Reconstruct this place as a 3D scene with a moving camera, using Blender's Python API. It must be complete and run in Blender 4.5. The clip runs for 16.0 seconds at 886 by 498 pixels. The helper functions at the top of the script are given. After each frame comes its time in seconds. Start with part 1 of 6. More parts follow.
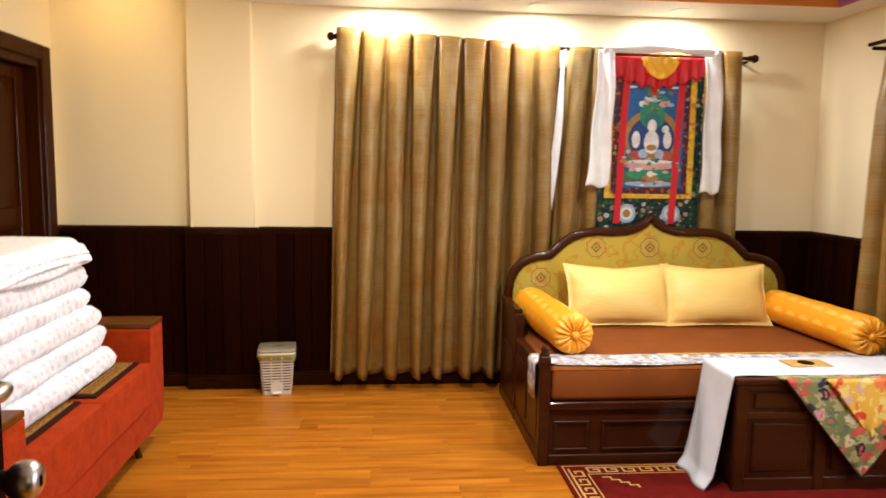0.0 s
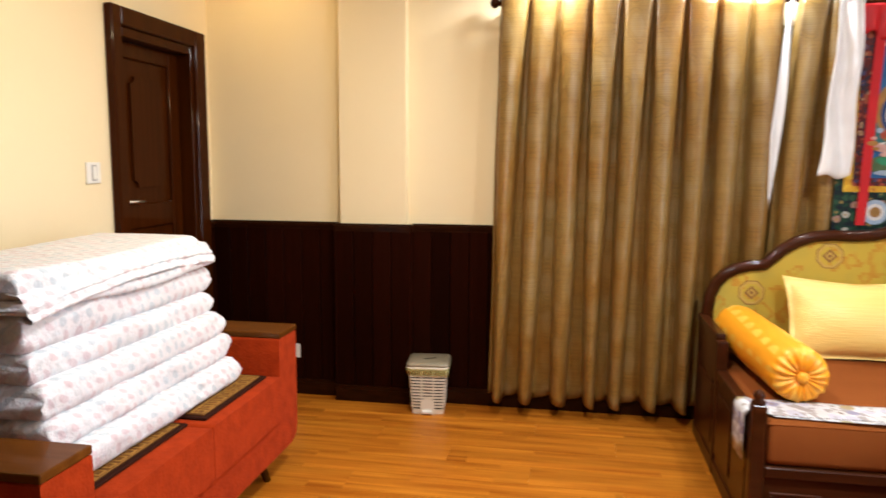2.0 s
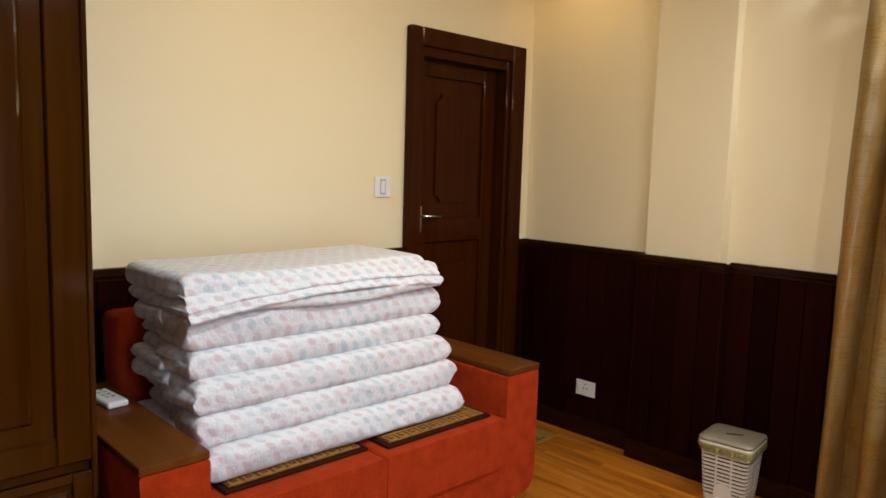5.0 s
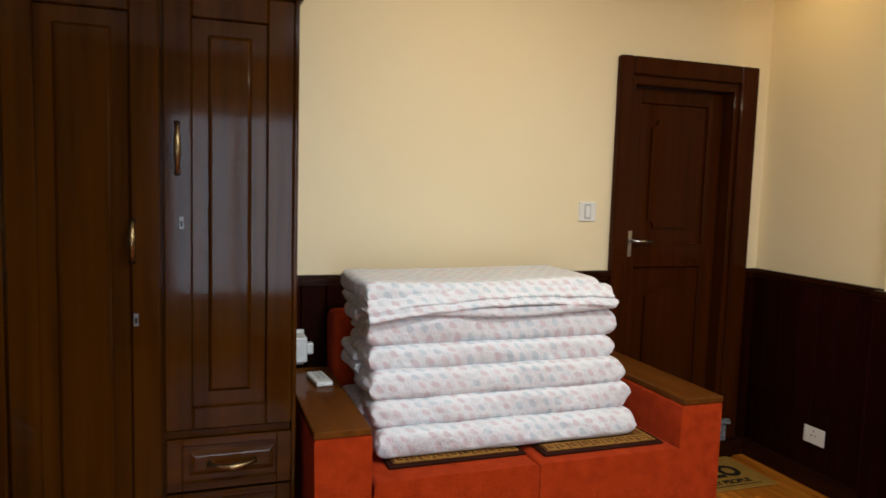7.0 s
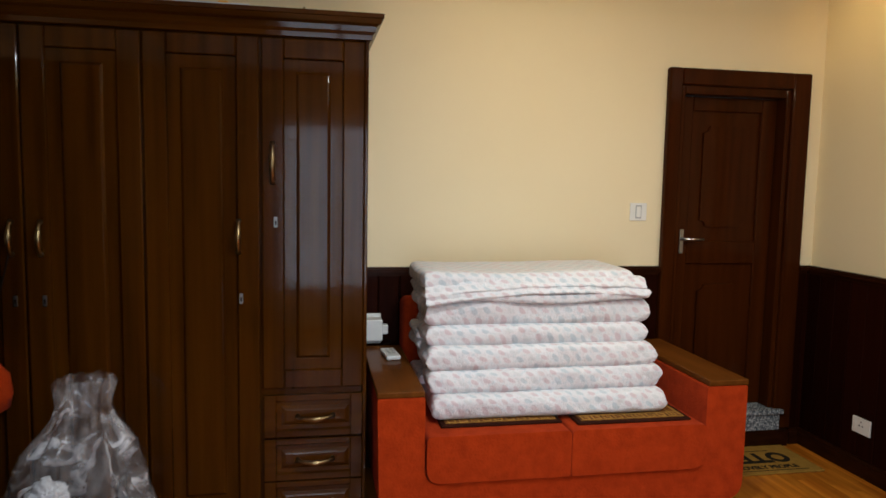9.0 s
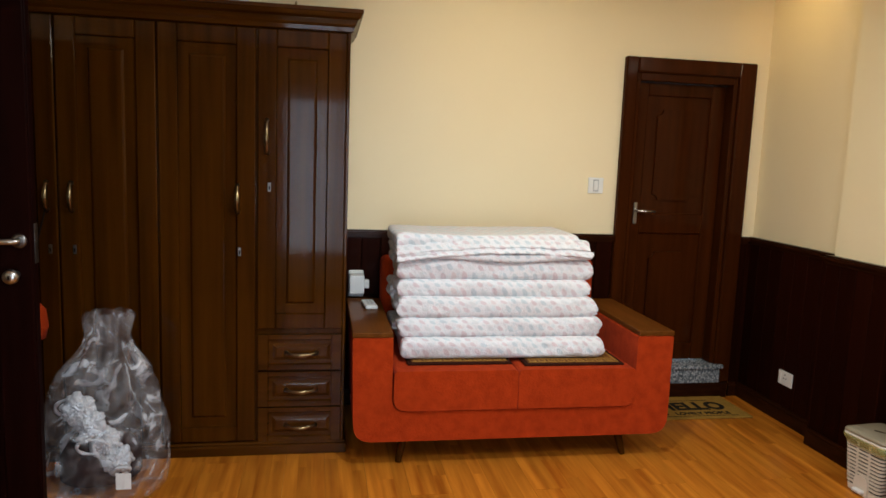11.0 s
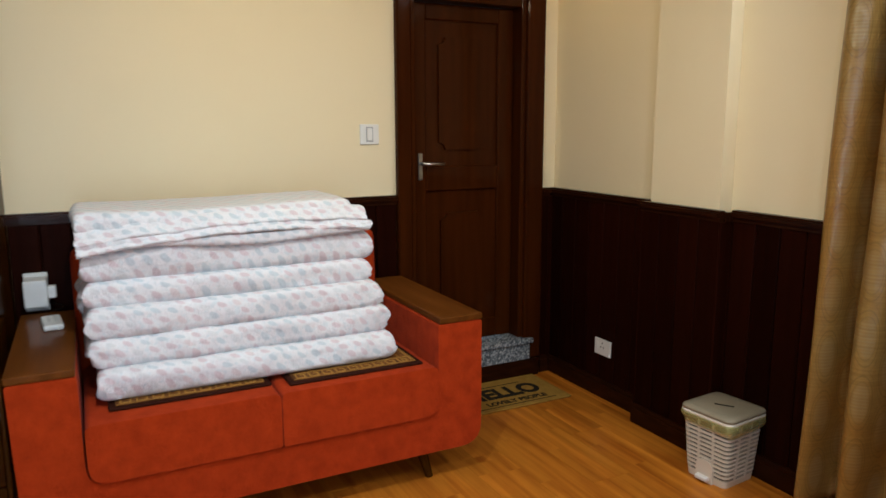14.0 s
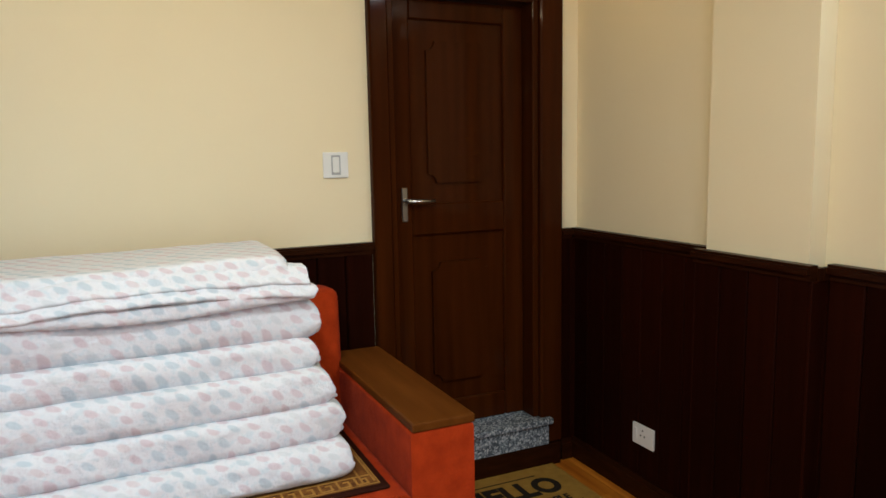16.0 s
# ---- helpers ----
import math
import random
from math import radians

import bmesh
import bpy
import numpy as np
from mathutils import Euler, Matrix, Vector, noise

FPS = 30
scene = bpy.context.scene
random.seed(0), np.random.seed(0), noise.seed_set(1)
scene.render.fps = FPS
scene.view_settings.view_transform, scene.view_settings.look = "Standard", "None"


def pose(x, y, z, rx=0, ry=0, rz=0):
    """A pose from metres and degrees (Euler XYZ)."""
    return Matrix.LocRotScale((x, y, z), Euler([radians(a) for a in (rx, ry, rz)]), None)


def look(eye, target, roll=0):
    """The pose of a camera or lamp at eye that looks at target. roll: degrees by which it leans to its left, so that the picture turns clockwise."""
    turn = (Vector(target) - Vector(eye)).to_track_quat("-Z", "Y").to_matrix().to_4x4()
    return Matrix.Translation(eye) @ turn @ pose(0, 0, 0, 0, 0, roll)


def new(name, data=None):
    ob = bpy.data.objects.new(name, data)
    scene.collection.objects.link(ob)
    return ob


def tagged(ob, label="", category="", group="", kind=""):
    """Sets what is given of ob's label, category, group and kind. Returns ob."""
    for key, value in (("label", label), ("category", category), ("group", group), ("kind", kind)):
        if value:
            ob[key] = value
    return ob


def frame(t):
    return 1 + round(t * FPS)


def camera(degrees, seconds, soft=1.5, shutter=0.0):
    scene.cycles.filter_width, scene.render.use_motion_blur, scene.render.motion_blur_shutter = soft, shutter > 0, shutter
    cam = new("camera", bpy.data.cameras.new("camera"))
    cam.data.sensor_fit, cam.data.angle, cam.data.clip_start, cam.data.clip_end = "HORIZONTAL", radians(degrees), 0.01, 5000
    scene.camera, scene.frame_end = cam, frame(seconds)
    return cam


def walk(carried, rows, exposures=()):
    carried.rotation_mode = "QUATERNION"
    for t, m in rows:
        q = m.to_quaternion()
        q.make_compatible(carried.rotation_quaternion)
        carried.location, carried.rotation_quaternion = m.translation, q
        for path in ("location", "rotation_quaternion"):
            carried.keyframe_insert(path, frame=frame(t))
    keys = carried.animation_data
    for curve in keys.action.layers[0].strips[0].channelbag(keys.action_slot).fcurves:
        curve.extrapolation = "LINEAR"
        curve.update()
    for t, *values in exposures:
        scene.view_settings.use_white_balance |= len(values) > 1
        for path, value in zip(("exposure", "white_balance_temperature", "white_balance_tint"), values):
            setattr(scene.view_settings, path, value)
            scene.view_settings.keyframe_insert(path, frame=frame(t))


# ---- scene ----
cam = camera(64.0, 16.0, shutter=0.4)
PATH = [
    (0, (0.635, 0.226, 1.468), (0.811, 2.206, 1.243), 0.9),
    (0.5, (0.641, 0.384, 1.406), (0.735, 2.366, 1.154), 3.9),
    (1, (0.677, 0.581, 1.402), (0.687, 2.562, 1.128), -1.1),
    (1.5, (0.725, 0.713, 1.402), (0.651, 2.694, 1.133), -0.9),
    (2, (0.74, 0.907, 1.439), (0.394, 2.861, 1.192), 0.3),
    (2.5, (0.763, 1.066, 1.416), (0.201, 2.969, 1.163), -1.1),
    (3, (0.847, 1.2, 1.412), (0.037, 3.019, 1.22), 0.6),
    (3.5, (0.939, 1.301, 1.419), (-0.073, 3.016, 1.232), 1.0),
    (4, (0.994, 1.442, 1.431), (-0.183, 3.048, 1.249), 1.1),
    (6.3, (1.627, 1.881, 1.503), (-0.117, 2.838, 1.299), 1.7),
    (6.5, (1.629, 1.906, 1.478), (-0.164, 2.773, 1.299), 1.7),
    (7, (1.735, 1.966, 1.501), (-0.141, 2.636, 1.314), 1.7),
    (7.5, (1.855, 1.991, 1.522), (-0.052, 2.568, 1.345), 1.9),
    (8, (2.009, 2.054, 1.505), (0.121, 2.695, 1.34), 0.8),
    (8.5, (2.108, 2.045, 1.505), (0.178, 2.553, 1.368), 0.9),
    (9, (2.252, 2.073, 1.527), (0.296, 2.443, 1.335), 1.1),
    (9.2, (2.337, 2.09, 1.561), (0.379, 2.438, 1.347), 1.8),
    (11.3, (2.82, 2.199, 1.531), (0.869, 2.536, 1.253), 2.0),
    (11.5, (2.834, 2.214, 1.528), (0.881, 2.541, 1.245), 1.7),
    (12, (2.771, 2.241, 1.522), (0.823, 2.597, 1.241), 1.7),
    (12.5, (2.573, 2.283, 1.497), (0.656, 2.767, 1.198), 1.1),
    (13, (2.4, 2.358, 1.48), (0.542, 3.025, 1.162), -0.1),
    (13.5, (2.099, 2.522, 1.43), (0.295, 3.319, 1.1), -0.2),
    (14, (1.873, 2.6, 1.411), (0.115, 3.491, 1.071), -0.2),
    (14.5, (1.685, 2.675, 1.406), (-0.042, 3.639, 1.105), -2.0),
    (15, (1.524, 2.799, 1.411), (-0.211, 3.746, 1.11), -2.4),
    (15.5, (1.385, 2.955, 1.422), (-0.404, 3.808, 1.157), -1.3),
    (16, (1.216, 3.103, 1.404), (-0.587, 3.929, 1.142), -1.1),
]

EXPOSURES = [(0.0, 0.52, 5900, 10), (2.5, 0.49, 5600, 9), (3.5, 0.35, 5440, 9), (4.0, 0.14, 5380, 8), (6.5, -0.20, 5420, 5), (9.0, -0.27, 5460, 5), (11.5, -0.07, 5380, 4), (13.5, -0.21, 5230, 4), (16.0, -0.16, 5150, 1)]
walk(cam, [(t, look(eye, target, roll)) for t, eye, target, roll in PATH], EXPOSURES)

# ---- world and lamps ----
world = bpy.data.worlds.new("world")
scene.world = world
world.use_nodes = True
world.node_tree.nodes["Background"].inputs[0].default_value = (0.86, 0.87, 0.90, 1)
world.node_tree.nodes["Background"].inputs[1].default_value = 1.0

CEIL = 2.5
# daylight in the side window
sky_light = bpy.data.lights.new("window_daylight", "AREA")
sky_light.shape, sky_light.size, sky_light.size_y, sky_light.energy, sky_light.color = "RECTANGLE", 1.15, 1.65, 27, (0.97, 0.98, 1.0)
sky_lamp = new("window_daylight", sky_light)
sky_lamp.matrix_world = look((3.80, 2.38, 1.22), (0.0, 2.38, 1.10))
# name of the lamp, x, y, watts, colour, radius
DOWNLIGHTS = [
    (0.65, 4.76, 9.6, (1.0, 0.95, 0.87)), (1.62, 4.76, 9.6, (1.0, 0.95, 0.87)), (2.55, 4.76, 9.6, (1.0, 0.95, 0.87)),
    (-1.0, 4.58, 6.5, (1.0, 0.60, 0.18)),
    (0.70, 2.80, 29.5, (1.0, 0.94, 0.84)), (2.0, 2.80, 29.5, (1.0, 0.94, 0.84)),
]


# ---- materials ----
def mat(name, base, rough=0.6, metal=0.0, coat=0.0, second=None, scale=4.0, mix=0.5, bump=0.0, bump_scale=60.0, stretch=(1, 1, 1), sheen=0.0, spec=0.5, rand=0.0, coat_rough=0.07):
    """A base colour with two scales of variation and a fine relief."""
    m = bpy.data.materials.new(name)
    m.use_nodes = True
    nt = m.node_tree
    n, l = nt.nodes, nt.links
    b = n["Principled BSDF"]
    b.inputs["Roughness"].default_value = rough
    b.inputs["Metallic"].default_value = metal
    b.inputs["Coat Weight"].default_value = coat
    b.inputs["Coat Roughness"].default_value = coat_rough
    b.inputs["Sheen Weight"].default_value = sheen
    b.inputs["Specular IOR Level"].default_value = spec
    b.inputs["Base Color"].default_value = (*base, 1)
    tc = n.new("ShaderNodeTexCoord")
    mp = n.new("ShaderNodeMapping")
    mp.inputs["Scale"].default_value = stretch
    l.new(tc.outputs["Object"], mp.inputs["Vector"])
    if second:
        a = n.new("ShaderNodeTexNoise")
        a.inputs["Scale"].default_value, a.inputs["Detail"].default_value = scale, 6
        l.new(mp.outputs[0], a.inputs["Vector"])
        r = n.new("ShaderNodeValToRGB")
        r.color_ramp.elements[0].position, r.color_ramp.elements[1].position = 0.5 - mix / 2, 0.5 + mix / 2
        r.color_ramp.elements[0].color, r.color_ramp.elements[1].color = (*base, 1), (*second, 1)
        l.new(a.outputs["Fac"], r.inputs[0])
        out = r.outputs[0]
        if rand:
            oi = n.new("ShaderNodeObjectInfo")
            hs = n.new("ShaderNodeHueSaturation")
            mr = n.new("ShaderNodeMapRange")
            mr.inputs["To Min"].default_value, mr.inputs["To Max"].default_value = 1 - rand, 1 + rand
            l.new(oi.outputs["Random"], mr.inputs["Value"])
            l.new(mr.outputs[0], hs.inputs["Value"])
            l.new(out, hs.inputs["Color"])
            out = hs.outputs[0]
        l.new(out, b.inputs["Base Color"])
    if bump:
        c = n.new("ShaderNodeTexNoise")
        c.inputs["Scale"].default_value, c.inputs["Detail"].default_value = bump_scale, 4
        l.new(mp.outputs[0], c.inputs["Vector"])
        bp = n.new("ShaderNodeBump")
        bp.inputs["Strength"].default_value, bp.inputs["Distance"].default_value = bump, 0.004
        l.new(c.outputs["Fac"], bp.inputs["Height"])
        l.new(bp.outputs[0], b.inputs["Normal"])
    return m


WALL = mat("wall_paint", (0.84, 0.725, 0.475), 0.75, second=(0.81, 0.69, 0.44), scale=1.3, bump=0.12, bump_scale=220)
CEILING = mat("ceiling_paint", (0.82, 0.78, 0.70), 0.8, second=(0.78, 0.74, 0.66), scale=2)
ORANGE_PAINT = mat("orange_paint", (0.80, 0.33, 0.06), 0.7, second=(0.74, 0.30, 0.05))
PURPLE_PAINT = mat("purple_paint", (0.46, 0.16, 0.36), 0.7, second=(0.42, 0.14, 0.33))
PANEL = mat("wainscot_wood", (0.0195, 0.0036, 0.0012), 0.40, second=(0.0075, 0.0017, 0.0007), scale=2.4, mix=0.7, stretch=(12, 12, 0.6), bump=0.1, bump_scale=8, spec=0.02, rand=0.32)
TEAK = mat("varnished_teak", (0.070, 0.0225, 0.0010), 0.45, second=(0.011, 0.0028, 0.0002), scale=1.6, mix=0.8, stretch=(11, 11, 0.5), bump=0.035, bump_scale=5, coat=0.42, coat_rough=0.075, spec=0.0)
TEAK_FLAT = mat("varnished_teak_rail", (0.150, 0.050, 0.0065), 0.38, second=(0.065, 0.019, 0.0022), scale=1.8, mix=0.7, stretch=(1.0, 12, 12), bump=0.05, bump_scale=6, coat=0.22, coat_rough=0.08, spec=0.03)
TEAK_Y = mat("varnished_teak_long", (0.080, 0.0260, 0.0014), 0.45, second=(0.016, 0.0042, 0.0003), scale=1.6, mix=0.8, stretch=(11, 0.7, 11), bump=0.04, bump_scale=5, coat=0.5, coat_rough=0.06, spec=0.0)
DOORWOOD = mat("door_wood", (0.054, 0.0128, 0.0014), 0.42, second=(0.022, 0.0048, 0.0006), scale=2.0, mix=0.7, stretch=(11, 11, 0.6), bump=0.05, bump_scale=6, coat=0.16, coat_rough=0.08, spec=0.01)
LEAFWOOD = mat("entry_door_wood", (0.010, 0.002, 0.0012), 0.45, second=(0.005, 0.0011, 0.0008), scale=2.4, stretch=(14, 14, 0.8), spec=0.02)
BEDWOOD = mat("bed_wood", (0.062, 0.0160, 0.0040), 0.32, second=(0.022, 0.0052, 0.0014), scale=2.4, mix=0.7, stretch=(1.2, 12, 12), bump=0.05, bump_scale=6, coat=0.28, coat_rough=0.09, spec=0.05)
SKIRT = mat("skirting_wood", (0.030, 0.0080, 0.0020), 0.32, second=(0.012, 0.0030, 0.0010), scale=3, stretch=(3, 3, 14), coat=0.08, spec=0.06)
SOFA = mat("orange_upholstery", (0.38, 0.040, 0.0044), 0.95, second=(0.27, 0.026, 0.0030), scale=19, mix=0.45, bump=0.9, bump_scale=90, spec=0.02, sheen=0.02)
BRASS = mat("aged_brass", (0.36, 0.27, 0.13), 0.30, metal=1.0, second=(0.16, 0.11, 0.05), scale=45)
GREY_PLASTIC = mat("grey_plastic", (0.42, 0.42, 0.42), 0.5, second=(0.38, 0.38, 0.38), scale=20)
STEEL = mat("brushed_steel", (0.62, 0.61, 0.58), 0.28, metal=1.0, second=(0.5, 0.49, 0.46), scale=40)
DARK_STEEL = mat("dull_dark_steel", (0.22, 0.21, 0.20), 0.35, metal=1.0, second=(0.14, 0.13, 0.12), scale=30)
BLACK = mat("black_gap", (0.010, 0.006, 0.004), 0.8, spec=0.02)
PLASTIC_W = mat("white_plastic", (0.80, 0.79, 0.76), 0.35, second=(0.76, 0.75, 0.71), scale=20)
SHEET = mat("brown_sheet", (0.235, 0.068, 0.013), 0.9, second=(0.20, 0.055, 0.010), scale=5, bump=0.25, bump_scale=300, spec=0.06)
PILLOW = mat("yellow_satin", (0.92, 0.66, 0.20), 0.40, second=(0.90, 0.60, 0.15), scale=1.5, bump=0.5, bump_scale=1.2, stretch=(4, 60, 110), sheen=0.03)
WHITE_CLOTH = mat("white_cloth", (0.62, 0.62, 0.63), 0.7, second=(0.55, 0.55, 0.58), scale=8, bump=0.25, bump_scale=25)
SILK = mat("white_silk", (0.86, 0.85, 0.84), 0.33, second=(0.72, 0.71, 0.70), scale=7, bump=0.35, bump_scale=18, sheen=0.3)


# ---- builders ----
BASE = {}


def thing(name, loc, label, category, group="", kind=""):
    ob = new(name)
    ob.empty_display_size = 0.05
    ob.location = loc
    BASE[ob] = Vector(loc)
    return tagged(ob, label, category, group, kind)


def part(name, bm, material, parent, label="", smooth=False):
    """Links a bmesh, laid out in room coordinates, as one mesh under a thing or a part."""
    base = BASE[parent]
    bmesh.ops.translate(bm, verts=bm.verts, vec=-base)
    me = bpy.data.meshes.new(name)
    bmesh.ops.recalc_face_normals(bm, faces=bm.faces)
    bm.to_mesh(me)
    bm.free()
    me.materials.append(material)
    if smooth:
        for p in me.polygons:
            p.use_smooth = True
    if smooth == "edges":
        me.set_sharp_from_angle(angle=radians(38))
    ob = new(name, me)
    ob.parent = parent
    BASE[ob] = base
    if label:
        ob["label"] = label
    return ob


def solo(name, bm, material, label="", category="", kind="structure", smooth=False, loc=None):
    """A top-level mesh of its own."""
    c = Vector(loc) if loc else Vector((0, 0, 0))
    bmesh.ops.translate(bm, verts=bm.verts, vec=-c)
    me = bpy.data.meshes.new(name)
    bmesh.ops.recalc_face_normals(bm, faces=bm.faces)
    bm.to_mesh(me)
    bm.free()
    me.materials.append(material)
    for p in me.polygons:
        p.use_smooth = smooth
    ob = new(name, me)
    ob.location = c
    BASE[ob] = c
    return tagged(ob, label, category, "", kind)


def box(*spans, bevel=0.0, seg=1):
    """One bmesh of boxes, each (x0, x1, y0, y1, z0, z1)."""
    bm = bmesh.new()
    for x0, x1, y0, y1, z0, z1 in spans:
        m = Matrix.Translation(((x0 + x1) / 2, (y0 + y1) / 2, (z0 + z1) / 2)) @ Matrix.Diagonal((x1 - x0, y1 - y0, z1 - z0, 1))
        bmesh.ops.create_cube(bm, size=1, matrix=m)
    if bevel:
        bmesh.ops.bevel(bm, geom=bm.edges[:], offset=bevel, segments=seg, affect="EDGES", profile=0.5)
    return bm


def rod(a, b, r0, r1=None, seg=14, bm=None):
    """A round bar from a to b."""
    bm = bm or bmesh.new()
    a, b = Vector(a), Vector(b)
    d = b - a
    m = Matrix.Translation((a + b) / 2) @ d.to_track_quat("Z", "Y").to_matrix().to_4x4()
    bmesh.ops.create_cone(bm, cap_ends=True, segments=seg, radius1=r0, radius2=r0 if r1 is None else r1, depth=d.length, matrix=m)
    return bm


def tube(path, radii, seg=8, bm=None):
    """One bent bar through the points, with its radius at each."""
    bm = bm or bmesh.new()
    pts = [Vector(p) for p in path]
    rings = []
    for i, p in enumerate(pts):
        d = (pts[min(i + 1, len(pts) - 1)] - pts[max(i - 1, 0)]).normalized()
        m = d.to_track_quat("Z", "Y").to_matrix()
        r = radii[i] if isinstance(radii, list) else radii
        rings.append([bm.verts.new(p + m @ Vector((r * math.cos(2 * math.pi * k / seg), r * math.sin(2 * math.pi * k / seg), 0))) for k in range(seg)])
    for p, q in zip(rings, rings[1:]):
        best = min(range(seg), key=lambda o: sum((p[k].co - q[(k + o) % seg].co).length for k in range(seg)))
        for k in range(seg):
            bm.faces.new((p[k], p[(k + 1) % seg], q[(k + 1 + best) % seg], q[(k + best) % seg]))
    bm.faces.new(rings[0][::-1])
    bm.faces.new(rings[-1])
    return bm


def lathe(profile, origin, axis=(0, 0, 1), seg=24, bm=None, wave=None):
    """A turned shape: profile of (radius, height) along axis."""
    bm = bm or bmesh.new()
    m = Matrix.Translation(origin) @ Vector(axis).to_track_quat("Z", "Y").to_matrix().to_4x4()
    rings = []
    for i, (r, h) in enumerate(profile):
        ring = []
        for k in range(seg):
            a = 2 * math.pi * k / seg
            rr = r * (wave(i, a) if wave else 1)
            ring.append(bm.verts.new(m @ Vector((rr * math.cos(a), rr * math.sin(a), h))))
        rings.append(ring)
    for p, q in zip(rings, rings[1:]):
        for k in range(seg):
            bm.faces.new((p[k], p[(k + 1) % seg], q[(k + 1) % seg], q[k]))
    bm.faces.new(rings[0][::-1])
    bm.faces.new(rings[-1])
    return bm


def sheet(nu, nv, at, bm=None):
    """A grid of (nu + 1) x (nv + 1) points at(u, v), u and v from 0 to 1."""
    bm = bm or bmesh.new()
    g = [[bm.verts.new(at(i / nu, j / nv)) for j in range(nv + 1)] for i in range(nu + 1)]
    for i in range(nu):
        for j in range(nv):
            bm.faces.new((g[i][j], g[i + 1][j], g[i + 1][j + 1], g[i][j + 1]))
    return bm


def extrude_outline(points, depth, place):
    """A flat outline (a, b) given thickness; place(a, b, d) lays it in the room, d from 0 to depth."""
    bm = bmesh.new()
    f = [bm.verts.new(place(a, b, 0)) for a, b in points]
    k = [bm.verts.new(place(a, b, depth)) for a, b in points]
    n = len(points)
    bm.faces.new(f)
    bm.faces.new(k[::-1])
    for i in range(n):
        bm.faces.new((f[i], k[i], k[(i + 1) % n], f[(i + 1) % n]))
    return bm


def thick(ob, t):
    m = ob.modifiers.new("thickness", "SOLIDIFY")
    m.thickness, m.offset = t, 0
    return ob


# ---- the room ----
WX, EX, SY, NY = -1.435, 3.67, 0.30, 4.985
DY0, DY1, DZ0, DZ1 = 4.10, 4.765, 0.225, 2.075     # opening of the inner door in the west wall
PX0, PX1, PY = -0.585, -0.19, 4.915               # pilaster on the north wall
WAIN = 1.045
FX = -0.722                                       # front of the wardrobe

solo("wall_west", box((WX - 0.2, WX, SY - 0.2, DY0, 0, CEIL + 0.3), (WX - 0.2, WX, DY1, NY + 0.2, 0, CEIL + 0.3), (WX - 0.2, WX, DY0, DY1, DZ1, CEIL + 0.3), (WX - 0.2, WX, DY0, DY1, 0, 0.10)), WALL, "cream painted wall above dark wood panelling", "wall")
WIN = (0.45, 2.95, 0.75, 2.15)
solo("wall_north", box((WX, WIN[0], NY, NY + 0.2, 0, CEIL + 0.3), (WIN[1], EX, NY, NY + 0.2, 0, CEIL + 0.3), (WIN[0], WIN[1], NY, NY + 0.2, 0, WIN[2]), (WIN[0], WIN[1], NY, NY + 0.2, WIN[3], CEIL + 0.3)), WALL, "cream painted wall with a curtained window", "wall")
solo("wall_pilaster", box((PX0, PX1, PY, NY - 0.001, 0, CEIL)), WALL, "shallow cream pilaster on the wall", "wall")
EW = (1.75, 3.0, 0.35, 2.1)
solo("wall_east", box((EX, EX + 0.2, SY - 0.2, EW[0], 0, CEIL + 0.3), (EX, EX + 0.2, EW[1], NY + 0.2, 0, CEIL + 0.3), (EX, EX + 0.2, EW[0], EW[1], 0, EW[2]), (EX, EX + 0.2, EW[0], EW[1], EW[3], CEIL + 0.3)), WALL, "cream painted wall with a curtain", "wall")
solo("wall_south", box((WX, 0.08, SY - 0.2, SY, 0, CEIL + 0.3), (1.06, EX, SY - 0.2, SY, 0, CEIL + 0.3), (0.08, 1.06, SY - 0.2, SY, 2.1, CEIL + 0.3)), WALL, "cream painted wall with the entry opening", "wall")
solo("wall_hall", box((-0.4, -0.2, -1.4, SY - 0.2, 0, CEIL), (1.5, 1.7, -1.4, SY - 0.2, 0, CEIL), (-0.4, 1.7, -1.6, -1.4, 0, CEIL)), WALL, "plain cream hall wall outside the room", "wall")
solo("ceiling_hall", box((-0.4, 1.7, -1.6, SY - 0.2, CEIL, CEIL + 0.1)), CEILING, "plain white hall ceiling", "ceiling")
solo("floor_base", box((WX - 0.2, EX + 0.2, SY - 0.2, NY + 0.2, -0.12, -0.012), (-0.4, 1.7, -1.6, SY - 0.2, -0.12, -0.012)), BLACK, "dark underlay below the floor boards", "floor")

HIGH = CEIL + 0.13     # the ceiling along the west wall
part_ceiling = box((-0.38, EX, 4.53, NY, CEIL, CEIL + 0.06), (-0.38, EX, SY, 1.0, CEIL, CEIL + 0.06), (WX, -0.38, SY, NY, HIGH, HIGH + 0.06), (-0.392, -0.3805, SY, NY, CEIL - 0.004, HIGH + 0.06), (3.46, EX, 1.0, 4.53, CEIL, CEIL + 0.06), (-0.38, 3.46, 1.0, 4.53, CEIL + 0.07, CEIL + 0.13))
solo("ceiling", part_ceiling, CEILING, "white false ceiling with a raised tray", "ceiling")
solo("ceiling_tray_edge", box((-0.38, 3.46, 4.51, 4.528, CEIL - 0.004, CEIL + 0.07), (-0.38, 3.46, 1.002, 1.02, CEIL - 0.004, CEIL + 0.07), (-0.378, -0.36, 1.02, 4.51, CEIL - 0.004, CEIL + 0.07)), ORANGE_PAINT, "orange painted edge of the ceiling tray", "ceiling")
